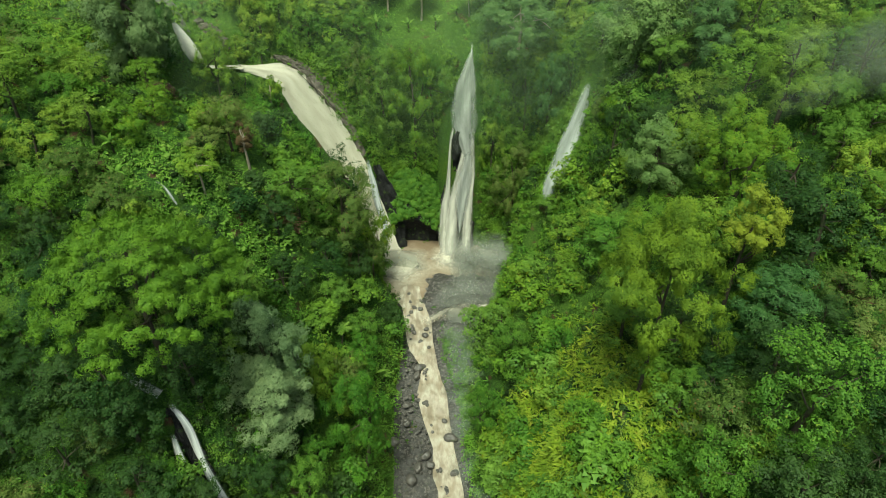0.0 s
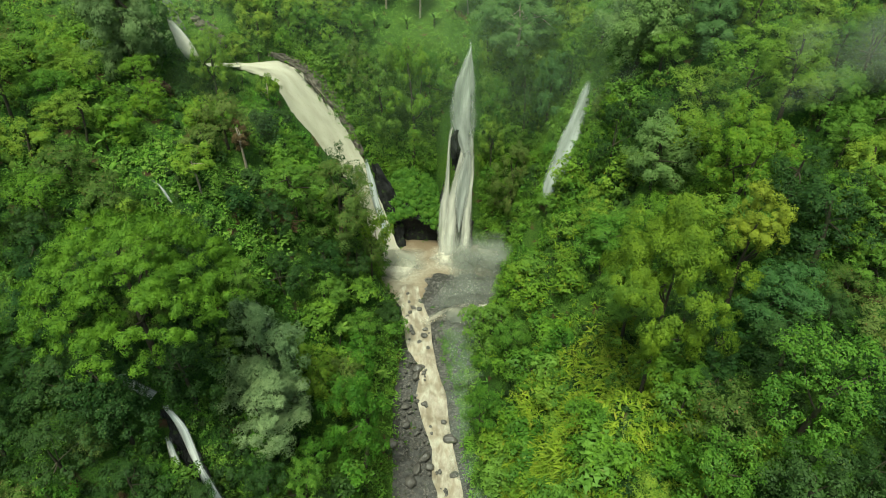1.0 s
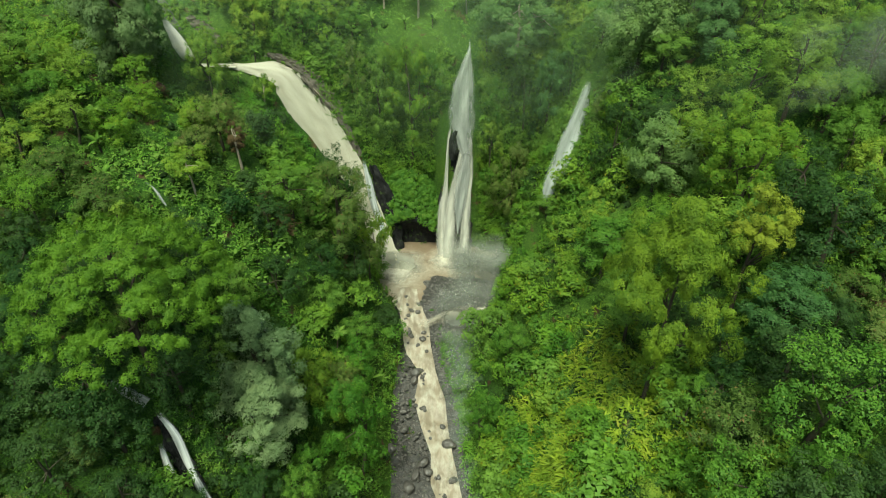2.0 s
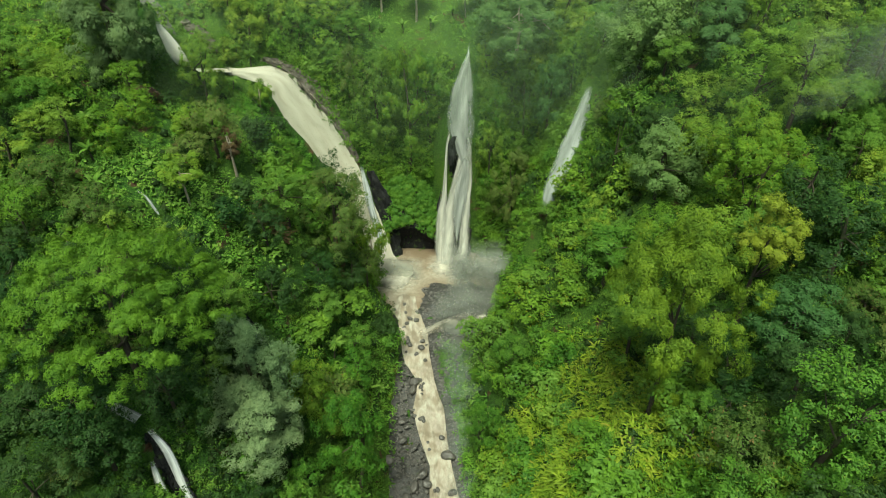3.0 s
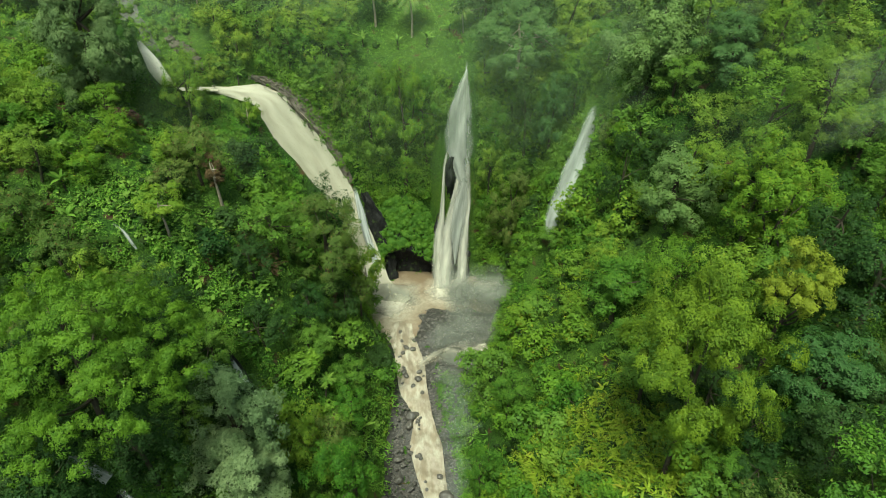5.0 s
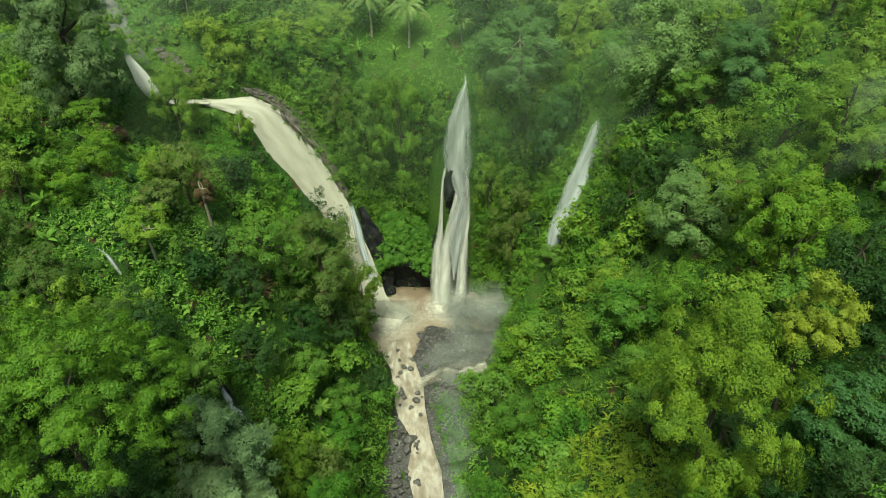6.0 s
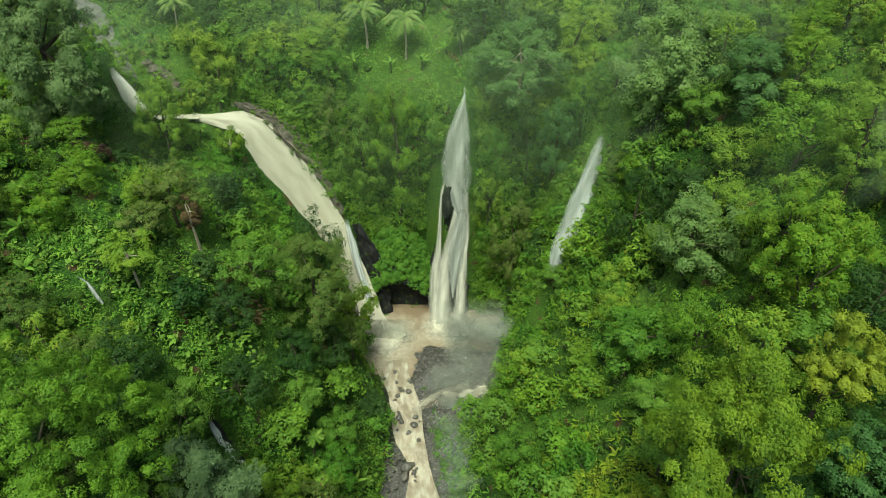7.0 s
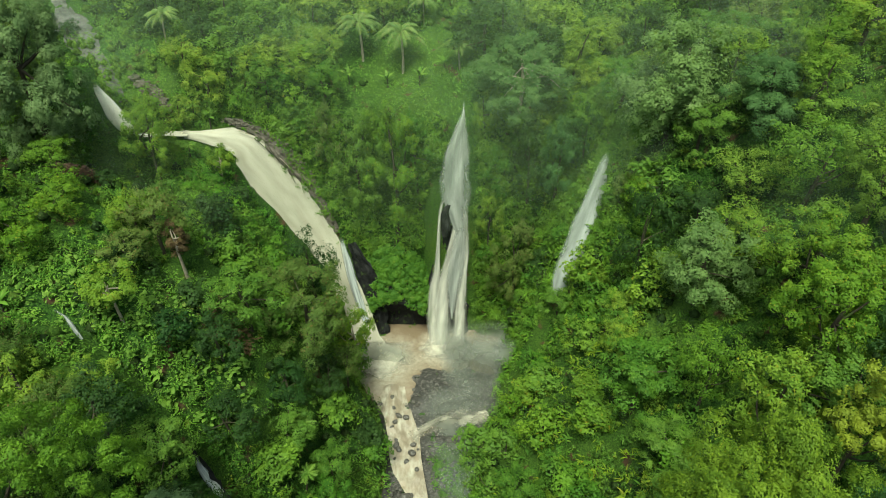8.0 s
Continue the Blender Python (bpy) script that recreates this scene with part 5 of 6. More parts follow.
def meadow(m, n):
    x, y = m[:, 0], m[:, 1]
    top = (x > -14) & (x < 8) & (y > 118) & (y < 138) | (x > -52) & (x < -38) & (y > 119) & (y < 136) | (way_near(x, y, BED_WAY)[0] < 7) & (way_near(x, y, BED_WAY)[0] > 2.2) & (y > 121)
    side = (x > -64) & (x < -48) & (y > 94) & (y < 112)
    strip_left = (x < 0) & (bank_left(y) - x < 6) & (bank_left(y) - x > 0.3) & (y < 90) & (y > 40)
    bank = (x > 0) & (x - bank_right(y) < 4) & (x > bank_right(y) + 0.3) & (y > 60) & (y < 100)
    return (top | side | strip_left | bank) * water_clear(m, 0.4) * 1.0


fern_cover("grass", "long green grass on open ground and banks", "grass", 4600, meadow, 84, 4, 0.5, "grass", 0.13)


def frond_mesh(name, leaf, length, width, droop, turn, rise, seed, split=True):
    """One large frond or leaf; with leaflets along both sides where split."""
    rng = np.random.default_rng(seed)
    aim = np.array([[math.cos(turn) * math.cos(rise), math.sin(turn) * math.cos(rise), math.sin(rise)]])
    if not split:
        v, f = fronds(np.zeros((1, 3)), aim, length, width, droop, rng, 7)
        return mesh_of(name, v, f, [LEAF[leaf]])
    le = length * rng.uniform(0.85, 1.15)
    t = np.linspace(0.08, 1, 26)[:, None]
    spine = aim * le * t + np.array((0, 0, -1.0)) * le * droop * t**2
    side = unit(np.cross(aim, (0, 0, 1.0)))
    along = unit(np.gradient(spine, axis=0))
    v, f = [], []
    for sgn in (-1, 1):
        w = width * np.sin(np.clip(t, 0, 1) * math.pi * 0.86 + 0.25)
        tip = spine + sgn * side * w * 0.5 + along * w * 0.35 + np.array((0, 0, -0.3)) * w
        v += [np.stack([spine - along * 0.05 * le / 3, tip, spine + along * 0.05 * le / 3], 1).reshape(-1, 3)]
    v = np.vstack(v)
    return mesh_of(name, v, np.arange(len(v)).reshape(-1, 3), [LEAF[leaf]])


def rosette(name, label, category, trunk_h, trunk_r, count, leaf, length, width, droop, rise, seed, group, split=True, part_name="frond", bark=None):
    """A palm, tree fern or banana plant: a stem and a ring of large leaves, each a part."""
    rng = np.random.default_rng(seed)
    top = thing(name, label, category, group=group)
    p = bent((0, 0, -1), (rng.normal() * 0.06 * trunk_h, rng.normal() * 0.06 * trunk_h, trunk_h), rng, 0.05, 8)
    v, f = tube(p, trunk_r * np.linspace(1.3, 0.75, 8), 8)
    part("stem", mesh_of("stem", v, f, [bark or BARK]), top)
    for k in range(count):
        a = k * 2 * math.pi / count * (1 if split else 1.618) + rng.normal() * 0.15
        up = rise + rng.uniform(-0.25, 0.3)
        ob = part(part_name, frond_mesh(part_name, leaf, length, width, droop, a, up, seed * 50 + k, split), top)
        ob.location = p[-1]
        t = np.linspace(0, 0.85, 6)[:, None]
        rib = np.array([[math.cos(a) * math.cos(up), math.sin(a) * math.cos(up), math.sin(up)]]) * length * 0.9 * t - np.array((0, 0, 1.0)) * length * 0.9 * droop * t**2
        v, f = tube(rib + np.array((0, 0, 0.01)), 0.03 * np.linspace(1, 0.3, 6), 4)
        part("midrib", mesh_of("midrib", v, f, [LEAF[leaf]]), ob)
    return top


def put(ob, x, y, s, turn, z=None):
    base = float(ground_z(x, y)) if z is None else z
    m = pose(x, y, base - 0.15, 0, 0, turn) @ Matrix.Diagonal((s, s, s, 1))
    if ob.name not in USED:
        USED.add(ob.name)
        ob.matrix_basis = m
        return
    copy_thing(ob, m).matrix_basis = m


PALM = rosette("coconut_palm", "coconut palm with a slender trunk on the grassy rim", "palm", 5.0, 0.15, 18, "palm", 4.0, 1.15, 0.75, 0.75, 11, "coconut palms on the rim", bark=PALE_BARK)
for x, y, s, turn in ((-4.3, 128.2, 1.3, 0), (-10.9, 131.5, 1.25, 40), (5.0, 126.6, 0.85, 90), (-0.5, 138, 0.9, 140), (20, 127, 1.0, 200), (-42, 131, 1.0, 260)):
    put(PALM, x, y, s, turn)
TREE_FERN = rosette("tree_fern", "tree fern with a flat star of light-green fronds", "tree fern", 4.6, 0.12, 12, "broad", 2.0, 0.9, 0.38, 0.35, 13, "tree ferns on the slopes")
for x, y, s, turn in ((-17.2, 79.6, 1.0, 0), (-36.5, 114, 0.7, 30), (-36.8, 119.5, 0.8, 70), (-16.2, 72.5, 0.85, 100), (-48, 86, 0.8, 10), (-10.4, 74.5, 0.6, 50)):
    put(TREE_FERN, x, y, s, turn)
BANANA = rosette("banana_plant", "banana plant with broad arching leaves", "banana plant", 2.2, 0.13, 8, "broad", 2.6, 0.75, 0.5, 0.95, 17, "banana plants on the slopes", split=False, part_name="leaf")
for x, y, s, turn in ((-53, 87.6, 1.0, 0), (-51.4, 86.4, 0.9, 60), (-54.6, 89.4, 1.0, 130), (-33.8, 118.8, 0.9, 0), (-35.6, 121, 1.0, 50), (-1.5, 124.6, 0.9, 20), (-6.6, 125.8, 0.8, 100), (2.6, 125.4, 0.9, 150), (-12.8, 126.8, 0.9, 220),
                      (12, 123.5, 0.9, 10), (-10.6, 75.2, 0.8, 0), (-11.4, 73.4, 0.9, 60), (-13, 75.4, 0.8, 140), (-46, 81, 0.9, 200), (-44, 76, 0.9, 20)):
    put(BANANA, x, y, s, turn)
fern_cover("taro_leaves", "patch of broad pale-green taro leaves", "taro", 110, lambda m, n: (np.hypot(m[:, 0] + 29, m[:, 1] - 78) < 6.5) * water_clear(m, 0.8), 85, 4, 0.85, "broad", 0.6)
fern_cover("taro_leaves", "patch of broad soft green leaves on the slope", "taro", 60, lambda m, n: (np.hypot(m[:, 0] + 41, m[:, 1] - 80) < 6) * water_clear(m, 0.8), 86, 4, 0.8, "broad", 0.55)


# ------------------------------------------------------------------ boulders, rocks, cave, bare soil
def stone_mesh(name, seed, mat, rows=9, cols=14, rough=0.5):
    rng = np.random.default_rng(seed)
    v, f = ball(rows, cols)
    k = rng.normal(size=(7, 3))
    k = unit(k)
    cut = rng.uniform(0.55, 0.95, 7)
    d = v @ k.T
    r = np.min(np.where(d > 0.05, cut / np.maximum(d, 0.05), 9), axis=1)
    r = np.minimum(r, 1.0) * (1 + rough * 0.3 * fbm(v[:, 0] * 3 + seed, v[:, 1] * 3 + v[:, 2] * 2, seed, 3))
    v = v * r[:, None] * np.array((1.0, 0.8, 0.65))
    return mesh_of(name, v, f, [mat])


BOULDERS = []
for s in range(6):
    BOULDERS.append(tagged(new("boulder", stone_mesh("boulder", 400 + s, BOULDER)), "dark wet boulder in the muddy river", "boulder", group="boulders in the riverbed"))


def boulder(k, x, y, r, turn, z=None):
    ob = BOULDERS[k % len(BOULDERS)]
    m = pose(x, y, max(float(ground_z(x, y)), float(bed_z(y)) + 0.05) + 0.3 * r, 8 * math.sin(k), 6 * math.cos(k), turn) @ Matrix.Diagonal((r, r, r, 1))
    if ob.name in USED:
        ob = copy_thing(ob, m)
    USED.add(ob.name)
    ob.matrix_basis = m


for k, (x, y, r) in enumerate(((1.3, 67.3, 1.25), (-4.4, 80, 1.15), (-4.6, 78.6, 1.0), (-8.2, 66.4, 1.0), (-2.2, 63, 0.9), (1.9, 61.6, 0.8), (-2.9, 64.6, 1.0), (-6.7, 97, 0.55), (-5.6, 93.3, 0.7), (-4.4, 93, 0.6), (-6.1, 92.2, 0.5), (-5.9, 88.3, 0.7), (-5.4, 87.6, 0.6),
                                   (-3.4, 86.9, 0.7), (-3.2, 88.3, 0.55), (-4.2, 85.6, 0.5), (-2.6, 84.3, 0.45), (0.9, 92.6, 0.7), (1.8, 93.3, 0.6), (-0.6, 91.4, 0.5), (-4.0, 62.5, 1.1), (-5.2, 60.5, 1.2), (0.2, 70.4, 0.6), (-6.4, 73, 0.7), (-6.2, 70, 0.8))):
    boulder(k, x, y, r, 40 * k)
rng = np.random.default_rng(31)
for k in range(70):
    y = rng.uniform(56, 82)
    x = rng.uniform(bank_left(y) + 0.3, np.interp(y, W_Y, W_L) + 1.4)
    boulder(k + 3, x, y, rng.uniform(0.2, 0.5), rng.uniform(0, 360))
for k in range(9):
    y = rng.uniform(84, 96)
    x = rng.uniform(np.interp(y, W_Y, W_L) + 0.4, np.interp(y, W_Y, W_R) + 0.6)
    boulder(k + 1, x, y, rng.uniform(0.22, 0.5), rng.uniform(0, 360))
for k in range(10):
    boulder(k + 5, rng.uniform(-2, 8.5), rng.uniform(89.5, 93.5), rng.uniform(0.3, 0.7), rng.uniform(0, 360))
for k in range(40):
    boulder(k + 2, rng.uniform(-4, 9), rng.uniform(94.5, 102), rng.uniform(0.2, 0.5), rng.uniform(0, 360))


def pebbles(count, seed):
    bv, bf = ball(3, 5)
    rng = np.random.default_rng(seed)
    y = rng.uniform(50, 103, count)
    x = bank_left(y) + rng.random(count) * (bank_right(y) - bank_left(y))
    r = 0.08 + 0.3 * rng.random((count, 1, 1)) ** 2
    at = np.stack([x, y, ground_z(x, y) + 0.14], 1)
    v = bv[None] * r * rng.uniform(0.6, 1.2, (count, len(bv), 1)) * np.array((1, 0.8, 0.7)) + at[:, None]
    f = bf[None] + np.arange(count)[:, None, None] * len(bv)
    return tagged(new("cobbles", mesh_of("cobbles", v.reshape(-1, 3), f.reshape(-1, 3), [BOULDER], flat=True)), "grey cobbles strewn over the gravel bars", "cobbles", kind="stuff")


pebbles(5200, 33)


def rock_sheet(name, label, points, across, step=0.55, seed=1, mat=None, cols=12, out=0.7, fine=1.0):
    """A broken, ledged rock surface along points of (x, y, z, width)."""
    me = water_sheet(name, points, mat or WET_ROCK, across, bulge=0.5, ripple=0.0, cols=cols, seed=seed)
    v = np.zeros(len(me.vertices) * 3, np.float32)
    me.vertices.foreach_get("co", v)
    v = v.reshape(-1, 3)
    k = fbm(v[:, 0] / (1.8 * fine) + seed, (v[:, 2] / 1.1 + v[:, 1]) / fine, seed, 3)
    k = np.round(k / 0.22) * 0.22 + 0.4 * k
    push = np.array((0.15, -0.75, 0.35)) * out
    v = v + push * k[:, None] + 0.12 * fine * np.random.default_rng(seed).normal(size=v.shape)
    me.vertices.foreach_set("co", v.astype(np.float32).ravel())
    me.polygons.foreach_set("use_smooth", np.full(len(me.polygons), fine < 1))
    me.update()
    return tagged(new(name, me), label, "rock")


SCREE_WAY = [(-31.5, 119.3, 39.8, 0.8), (-27.9, 119.0, 38.5, 1.8), (-23.9, 118.5, 35.5, 3.2), (-20.7, 117.9, 31.1, 3.2), (-18.1, 117.1, 26.0, 1.6), (-16.0, 116.0, 20.4, 1.2)]
rock_sheet("rock_outcrop", "brown-grey broken rock beside the cascade", SCREE_WAY, "face", seed=41, mat=SCREE, cols=24, fine=0.45)


def scree(label, way, count, size, seed, mat=None):
    """Broken stones lying along a strip of rock."""
    rng = np.random.default_rng(seed)
    w = smooth_way(way, 0.3)
    p = w[rng.integers(0, len(w), count)]
    at = p[:, :3] + np.stack([0.45 * p[:, 3] * rng.uniform(-1, 1, count), 0 * p[:, 3] - 0.35, 0.35 * p[:, 3] * rng.uniform(-1, 1, count)], 1)
    bv, bf = ball(4, 6)
    r = rng.uniform(*size, (count, 1, 1)) ** 1.0
    v = bv[None] * r * rng.uniform(0.55, 1.25, (count, len(bv), 1)) * np.array((1.0, 0.6, 0.75)) + at[:, None]
    f = bf[None] + np.arange(count)[:, None, None] * len(bv)
    return tagged(new("stones", mesh_of("stones", v.reshape(-1, 3), f.reshape(-1, 3), [mat or SCREE], flat=True)), label, "stones", kind="stuff")


scree("broken grey-brown stones beside the cascade", SCREE_WAY, 420, (0.12, 0.45), 45)
rock_sheet("rock_outcrop", "dark wet rock behind the side strand", [(-13.4, 114.6, 19, 1.2), (-11.6, 113.6, 14, 3.0), (-10.4, 112.8, 9, 4.0), (-9.6, 112.3, 4, 3.4), (-9.2, 112, -0.5, 3.0)], X_AXIS, seed=42, fine=0.8, mat=SHADED_DARK_ROCK, cols=20)
rock_sheet("rock_outcrop", "dark rock wall behind the strands of the tall waterfall", [(3.8, 116.6, 31, 2.0), (3.6, 115.6, 26, 3.6), (3.4, 114.7, 20, 5.0), (3.2, 113.6, 12, 6.4), (3.0, 112.4, 5, 7.6), (3.0, 111.6, -0.5, 7.6)], X_AXIS, seed=43, out=0.9, fine=0.8, cols=18, mat=SHADED_DARK_ROCK)
rock_sheet("rock_outcrop", "dark knob of rock that splits the tall waterfall", [(2.9, 114.9, 27.2, 0.4), (2.6, 114.1, 25.6, 1.6), (2.5, 113.6, 23.4, 1.9), (2.4, 113.4, 21, 0.8)], X_AXIS, seed=44, fine=0.8, mat=SHADED_DARK_ROCK)
rock_sheet("rock_outcrop", "dark rock under the brook falls", [(-31.2, 47.6, 29.0, 1.2), (-29.8, 46.2, 25.2, 2.2), (-28.5, 44.6, 20.2, 2.5), (-26.7, 42.6, 14.2, 2.6), (-25.2, 41, 8.6, 2.6)], X_AXIS, seed=46, mat=SHADED_DARK_ROCK, cols=18)
rock_sheet("rock_outcrop", "dark rock under the small brook", [(-27.4, 70.9, 24, 0.8), (-25.6, 69.2, 20.6, 1.5), (-23.6, 68.2, 17, 1.6)], X_AXIS, seed=56, mat=SHADED_DARK_ROCK)
scree("clods of bare red-brown earth and stones under a tree", [(-47.4, 100.6, 43.2, 1.6), (-45.8, 100.4, 42.6, 2.6), (-44.4, 100.4, 41.8, 2.8), (-43.0, 100.6, 40.8, 1.6)], 330, (0.12, 0.5), 47, SOIL)
scree("dark stones beside the upper stream", [(-46.4, 125.2, 44.2, 1.2), (-44.2, 123.8, 43.4, 2.6), (-42.0, 122.0, 42.4, 2.2), (-40.4, 120.6, 41.2, 1.2)], 170, (0.2, 0.75), 48)


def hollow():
    """The undercut at the foot of the cliff: an overhanging lip with a deep, dark hollow behind it, its shade put into
    the near-black rock colour.
    """
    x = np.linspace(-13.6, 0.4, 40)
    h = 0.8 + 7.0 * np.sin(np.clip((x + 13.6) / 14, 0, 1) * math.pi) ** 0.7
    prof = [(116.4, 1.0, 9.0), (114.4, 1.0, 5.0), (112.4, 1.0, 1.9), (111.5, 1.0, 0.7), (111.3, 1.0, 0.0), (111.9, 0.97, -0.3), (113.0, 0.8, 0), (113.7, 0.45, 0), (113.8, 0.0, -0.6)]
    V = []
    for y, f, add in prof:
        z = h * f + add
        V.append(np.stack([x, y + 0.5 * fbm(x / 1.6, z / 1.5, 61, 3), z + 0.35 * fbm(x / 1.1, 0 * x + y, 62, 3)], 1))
    me = mesh_of("cave", np.stack(V).reshape(-1, 3), grid_faces(len(prof), len(x)), [SHADED_DARK_ROCK], flat=True)
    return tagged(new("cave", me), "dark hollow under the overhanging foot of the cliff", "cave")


hollow()


def lip_plants(count, seed):
    """Plants that hang over the lip of the hollow."""
    rng = np.random.default_rng(seed)
    x = rng.uniform(-13, 0, count)
    h = 1.3 + 7.0 * np.sin((x + 13.6) / 14 * math.pi) ** 0.7
    t = rng.random(count)
    at = np.stack([x, 111.3 + 4.6 * t + 0.3 * rng.normal(size=count), h + 0.2 + 8.4 * t], 1)
    c = np.repeat(at, 40, 0)
    way = unit(rng.normal(size=c.shape) + np.array((0, -0.8, 0.4)))
    pos = c + way * rng.uniform(0.3, 0.8, (len(c), 1))
    v, f = leaves(pos, unit(way + np.array((0, -0.4, 0.4))), 0.34, 0.26, rng, 0.5)
    return tagged(new("hanging_plants", mesh_of("hanging_plants", v, f, [LEAF["mid"]])), "creepers hanging over the dark hollow", "plants", kind="stuff")


lip_plants(480, 63)


tagged(new("path", water_sheet("path", [(x, y, float(ground_z(x, y)) + 0.25, 0.7) for x, y in ((-74, 137.2), (-72.4, 137.2), (-70.8, 137.5), (-69.6, 138.4), (-69.0, 139.8), (-69.0, 141.4))], PALE_CONCRETE, None, bulge=0.15, ripple=0.05, cols=5)), "pale concrete edge of a hillside path", "path", kind="structure")


fern_cover("dry_ferns", "patch of brown withered ferns on the slope", "ferns", 60, lambda m, n: (np.hypot(m[:, 0] + 25.5, m[:, 1] - 84) < 2.6) * 1.0, 87, 6, 1.1, "rust", 0.3)
DRIFT_RNG = np.random.default_rng(91)
for k, (x, y, z, turn, long) in enumerate(((-29.4, 118.0, 38.6, -18, 3.0), (-27.2, 117.7, 37.4, -45, 3.2), (-25.2, 117.4, 36.2, -58, 3.0), (-23.6, 117.0, 34.2, -48, 2.4), (-26.4, 117.9, 37.2, -30, 2.2), (-22.6, 116.8, 32.0, -66, 2.4), (-24.6, 117.5, 35.0, -75, 2.0))):
    a = radians(turn)
    tip = (x + long * math.cos(a), y - 0.5, z + long * math.sin(a))
    v, f = tube(bent((x, y, z), tip, DRIFT_RNG, 0.08, 6), 0.07 * np.linspace(1, 0.4, 6), 6)
    tagged(new("driftwood", mesh_of("driftwood", v, f, [PALE_BARK if k % 3 == 0 else BARK])), "bare branch stranded on the rock beside the cascade", "driftwood", group="driftwood beside the cascade")


# ------------------------------------------------------------------ spray in the air
def spray(label, count, middle, spread_by, lean, size, seed):
    """Fine droplets hanging in the air."""
    rng = np.random.default_rng(seed)
    p = rng.normal(size=(count, 3)) * np.array(spread_by)
    p[:, 2] = np.abs(p[:, 2])
    p[:, 0] += lean[0] * p[:, 2]
    p[:, 1] += lean[1] * p[:, 2]
    keep = fbm(p[:, 0] / 3 + 9, p[:, 1] / 3 + p[:, 2] / 2, seed, 3) + 0.5 > rng.random(count) * 0.9
    p = p[keep] + np.array(middle)
    v, f = leaves(p, unit(rng.normal(size=p.shape)), size, size, rng, 0.0)
    return tagged(new("spray", mesh_of("spray", v, f, [SPRAY])), label, "spray", kind="stuff")


spray("white spray drifting off the foot of the tall waterfall", 36000, (3.4, 106.5, 0.3), (2.6, 1.8, 2.2), (0.2, -0.4), 0.13, 51)
spray("spray round the foot of the brown cascade", 14000, (-9.3, 104.8, 0.3), (2.6, 2.2, 1.4), (0.1, -0.3), 0.11, 52)


def mist_bank(label, corner, along, up, seed, bend=4.0, mat=None):
    """A wavy, very thin bank of drifting mist."""
    u, v = np.meshgrid(np.linspace(0, 1, 24), np.linspace(0, 1, 12))
    p = np.array(corner) + u[..., None] * np.array(along) + v[..., None] * np.array(up)
    p = p + (bend * fbm(u * 3 + seed, v * 3, seed, 2))[..., None] * np.array((0.2, 1, 0.3))
    return tagged(new("mist", mesh_of("mist", p.reshape(-1, 3), grid_faces(*u.shape), [mat or MIST], uv=np.stack([u, v], -1).reshape(-1, 2))), label, "mist", kind="stuff")


mist_bank("thin mist drifting over the upland forest", (-90, 122, 44), (180, 4, 0), (0, 14, 40), 1)
mist_bank("thin mist drifting along the forest rim", (-70, 106, 44), (150, -4, 2), (0, 10, 36), 2)
mist_bank("wisp of mist over the forest slope", (20, 70, 50), (50, 10, 4), (0, 8, 26), 3)
mist_bank("pale wisp of cloud caught on the trees", (37, 69, 53), (22, 4, 3), (0, 2, 11), 16, 2.0, WISP_MIST)
mist_bank("thin mist over the far upland", (-100, 140, 46), (200, 4, 0), (0, 14, 40), 5)
mist_bank("soft white spray beside the tall waterfall", (0, 106, -1), (14, -3, 0), (1, 2, 10), 6, 1.5, SPRAY_MIST)
mist_bank("soft grey spray drifting over the gravel", (1, 101, -1), (13, -2, 0), (1.5, 1.5, 8), 7, 1.5, SPRAY_MIST)
mist_bank("soft grey spray drifting over the side channel", (-1, 94, -1.5), (14, -2, 0), (0, 1, 8), 8, 1.5, SPRAY_MIST)
mist_bank("soft white spray at the foot of the brown cascade", (-15, 104.5, -1), (12, -1, 0), (0, 1.5, 6), 9, 1.0, SPRAY_MIST)
mist_bank("thin spray drifting down the river bank", (-2, 86, -3), (12, -3, 0), (0, 1, 7), 10, 1.5, SPRAY_MIST)
mist_bank("grey spray hanging under the fern wall", (4, 103.5, -1), (10, -4, 0), (0.6, 1.5, 9), 11, 1.5, SPRAY_MIST)
mist_bank("grey spray drifting past the gravel bar", (3, 97.5, -1), (9.5, -4, 0), (0.6, 1.5, 7), 12, 1.2, SPRAY_MIST)
mist_bank("pale spray blowing off the pool against the fern wall", (1, 99, -1.5), (15, -4, 0), (0, 3, 13), 14, 1.5, SPRAY_MIST)
mist_bank("grey spray drifting over the lower gravel bar", (-2, 90, -2), (15, -3, 0), (0, 2, 10), 15, 1.5, SPRAY_MIST)
mist_bank("thin haze over the gorge below the cliff", (-80, 96, 30), (160, 0, 0), (0, 16, 46), 13, 5.0)
fern_cover("grass", "thin grass on the gravel bank beside the river", "grass", 220, lambda m, n: (m[:, 1] > 52) * (m[:, 1] < 88) * (m[:, 0] > np.interp(m[:, 1], W_Y, W_R) + 1.4) * (m[:, 0] < bank_right(m[:, 1]) + 1.5) * 1.0, 95, 4, 0.6, "grass", 0.2)
cushions("undergrowth", "low green plants creeping over the gravel bank", "undergrowth", 300, lambda m, n: (m[:, 1] > 52) * (m[:, 1] < 87) * (m[:, 0] > np.interp(m[:, 1], W_Y, W_R) + 2.0) * (m[:, 0] < bank_right(m[:, 1]) + 1.5) * 1.0, 96, (0.3, 0.9), 42, 0.24, "mid")
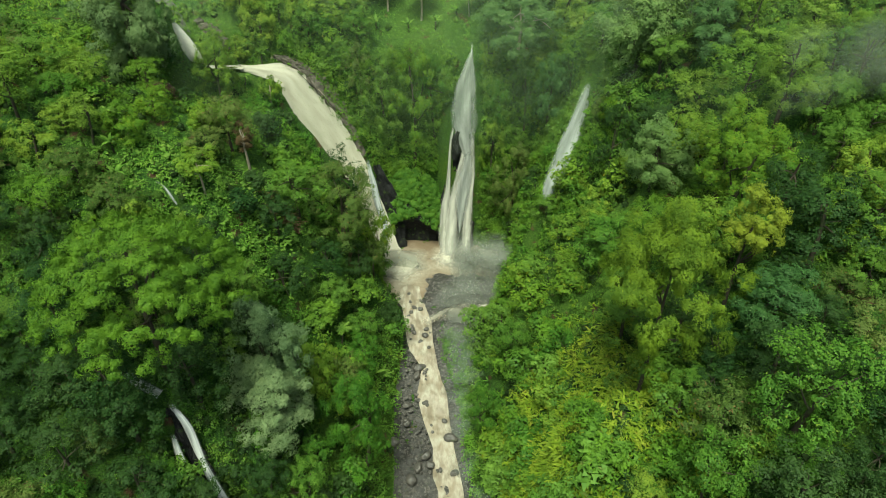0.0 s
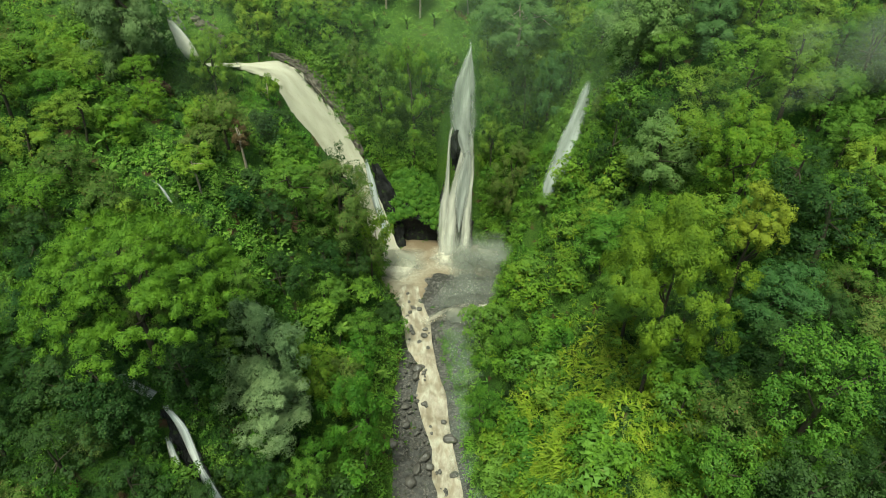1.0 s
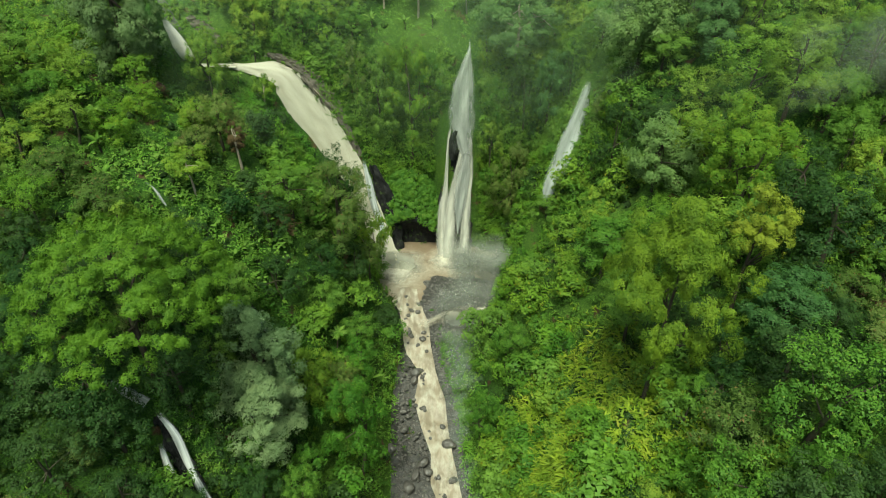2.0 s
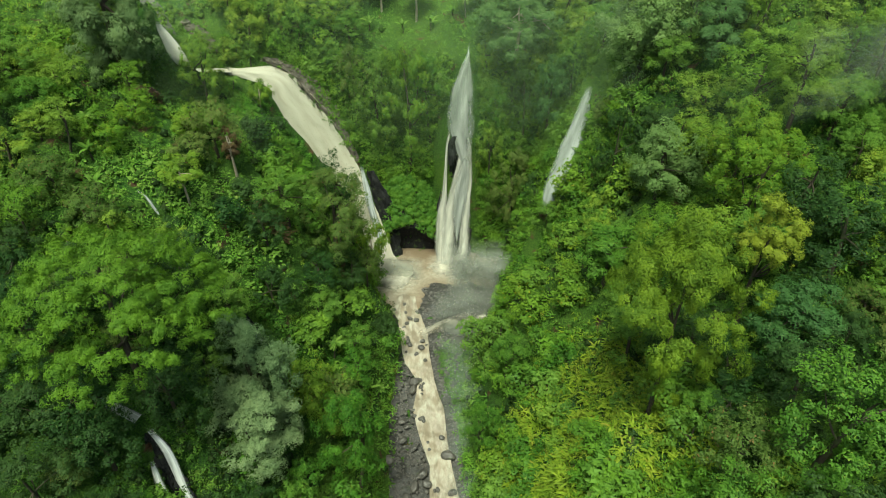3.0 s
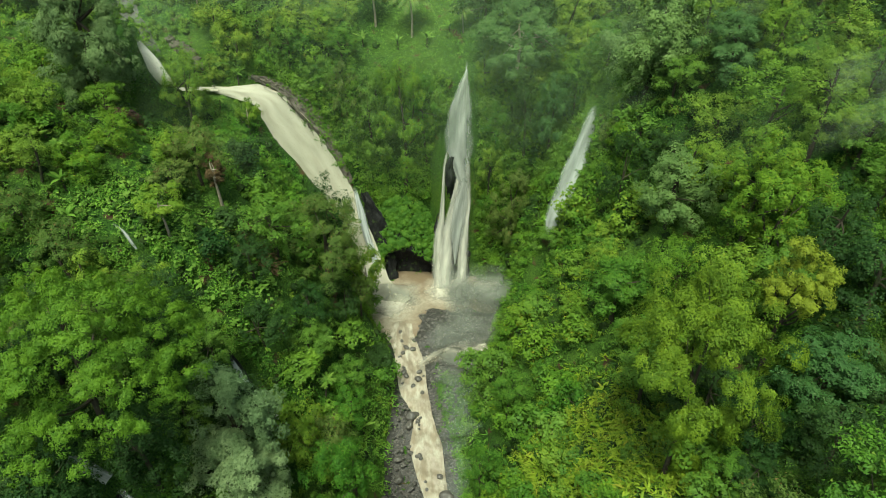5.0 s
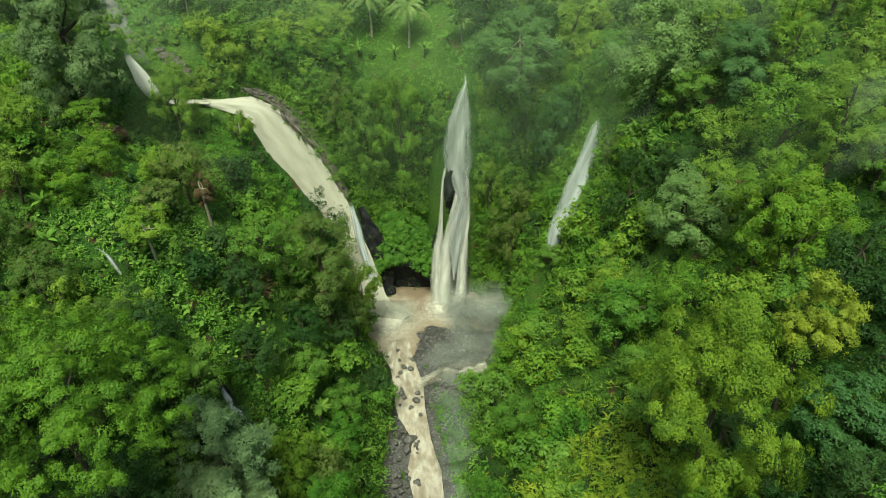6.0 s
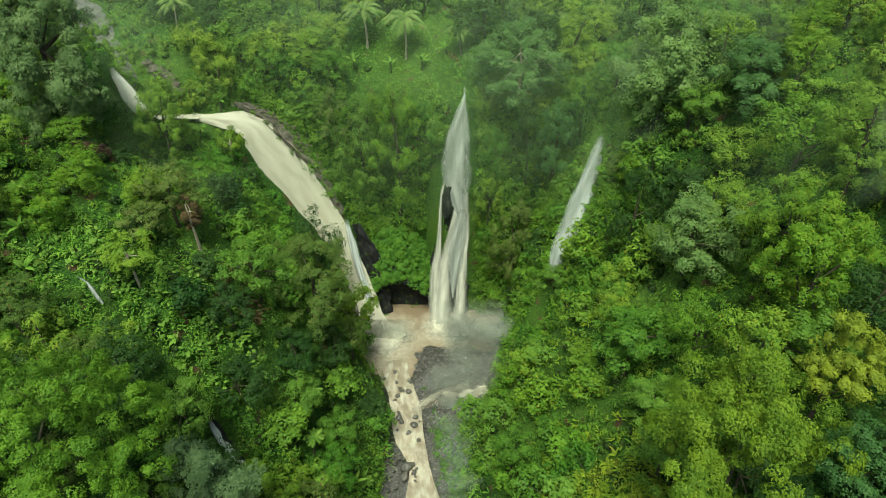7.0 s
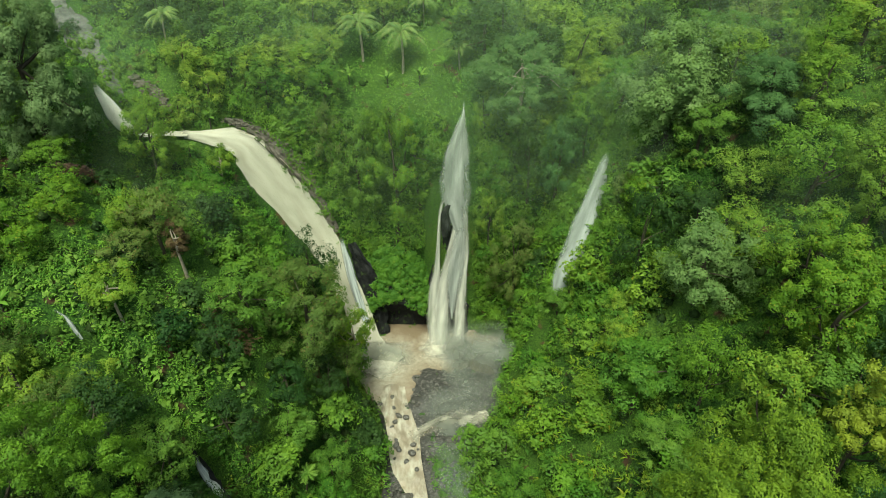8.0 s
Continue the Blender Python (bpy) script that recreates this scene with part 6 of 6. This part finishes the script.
fern_cover("grass", "fresh green grass and low herbs on the open hang", "grass", 700, lambda m, n: (m[:, 0] > -45) * (m[:, 0] < -26) * (m[:, 1] > 71) * (m[:, 1] < 87) * water_clear(m, 0.7), 106, 6, 0.5, "grass", 0.14)
fern_cover("grass", "bright grass on the hillside meadow above the forest", "grass", 900, lambda m, n: (m[:, 0] < -56) * (m[:, 0] > -82) * (m[:, 1] > 98) * (m[:, 1] < 123) * 1.0, 98, 5, 0.9, "lime", 0.2)
for k, (y, z, x) in enumerate(((80, -3, -1), (74, -5, -1), (68, -7, 0), (61, -9, 0), (55, -10, 1))):
    mist_bank("faint spray drifting down the river bank", (x, y, z), (11, -2, 0), (1, 2, 9), 20 + k, 1.5, RIVER_MIST)
cushions("undergrowth", "green undergrowth on the lower gorge slopes", "undergrowth", 420, lambda m, n: (m[:, 1] > -30) * (m[:, 1] < 26) * (np.abs(m[:, 0]) < 50) * water_clear(m, 2.0), 99, (0.8, 2.4), 36, 0.4, "mid")
cushions("undergrowth", "leafy plants crowding the foot of the brook falls", "undergrowth", 190, lambda m, n: (m[:, 0] > -30) * (m[:, 0] < -13) * (m[:, 1] > 36) * (m[:, 1] < 52) * (way_near(m[:, 0], m[:, 1], NEAR_WAY)[0] > 1.3), 101, (0.5, 1.3), 48, 0.28, "mid", lift=0.4)
cushions("undergrowth", "dark leafy plants beside the brook falls", "undergrowth", 110, lambda m, n: (m[:, 0] > -36) * (m[:, 0] < -16) * (m[:, 1] > 36) * (m[:, 1] < 54) * (way_near(m[:, 0], m[:, 1], NEAR_WAY)[0] > 1.4), 102, (0.6, 1.6), 48, 0.3, "dark", lift=0.5)
cushions("undergrowth", "low damp plants in the hollow below the upper slide", "undergrowth", 130, lambda m, n: (m[:, 0] > -48) * (m[:, 0] < -39) * (m[:, 1] > 102) * (m[:, 1] < 110.6) * (way_near(m[:, 0], m[:, 1], CASCADE_WAY)[0] > 1.6), 103, (0.3, 0.7), 42, 0.24, "mid", lift=0.1)
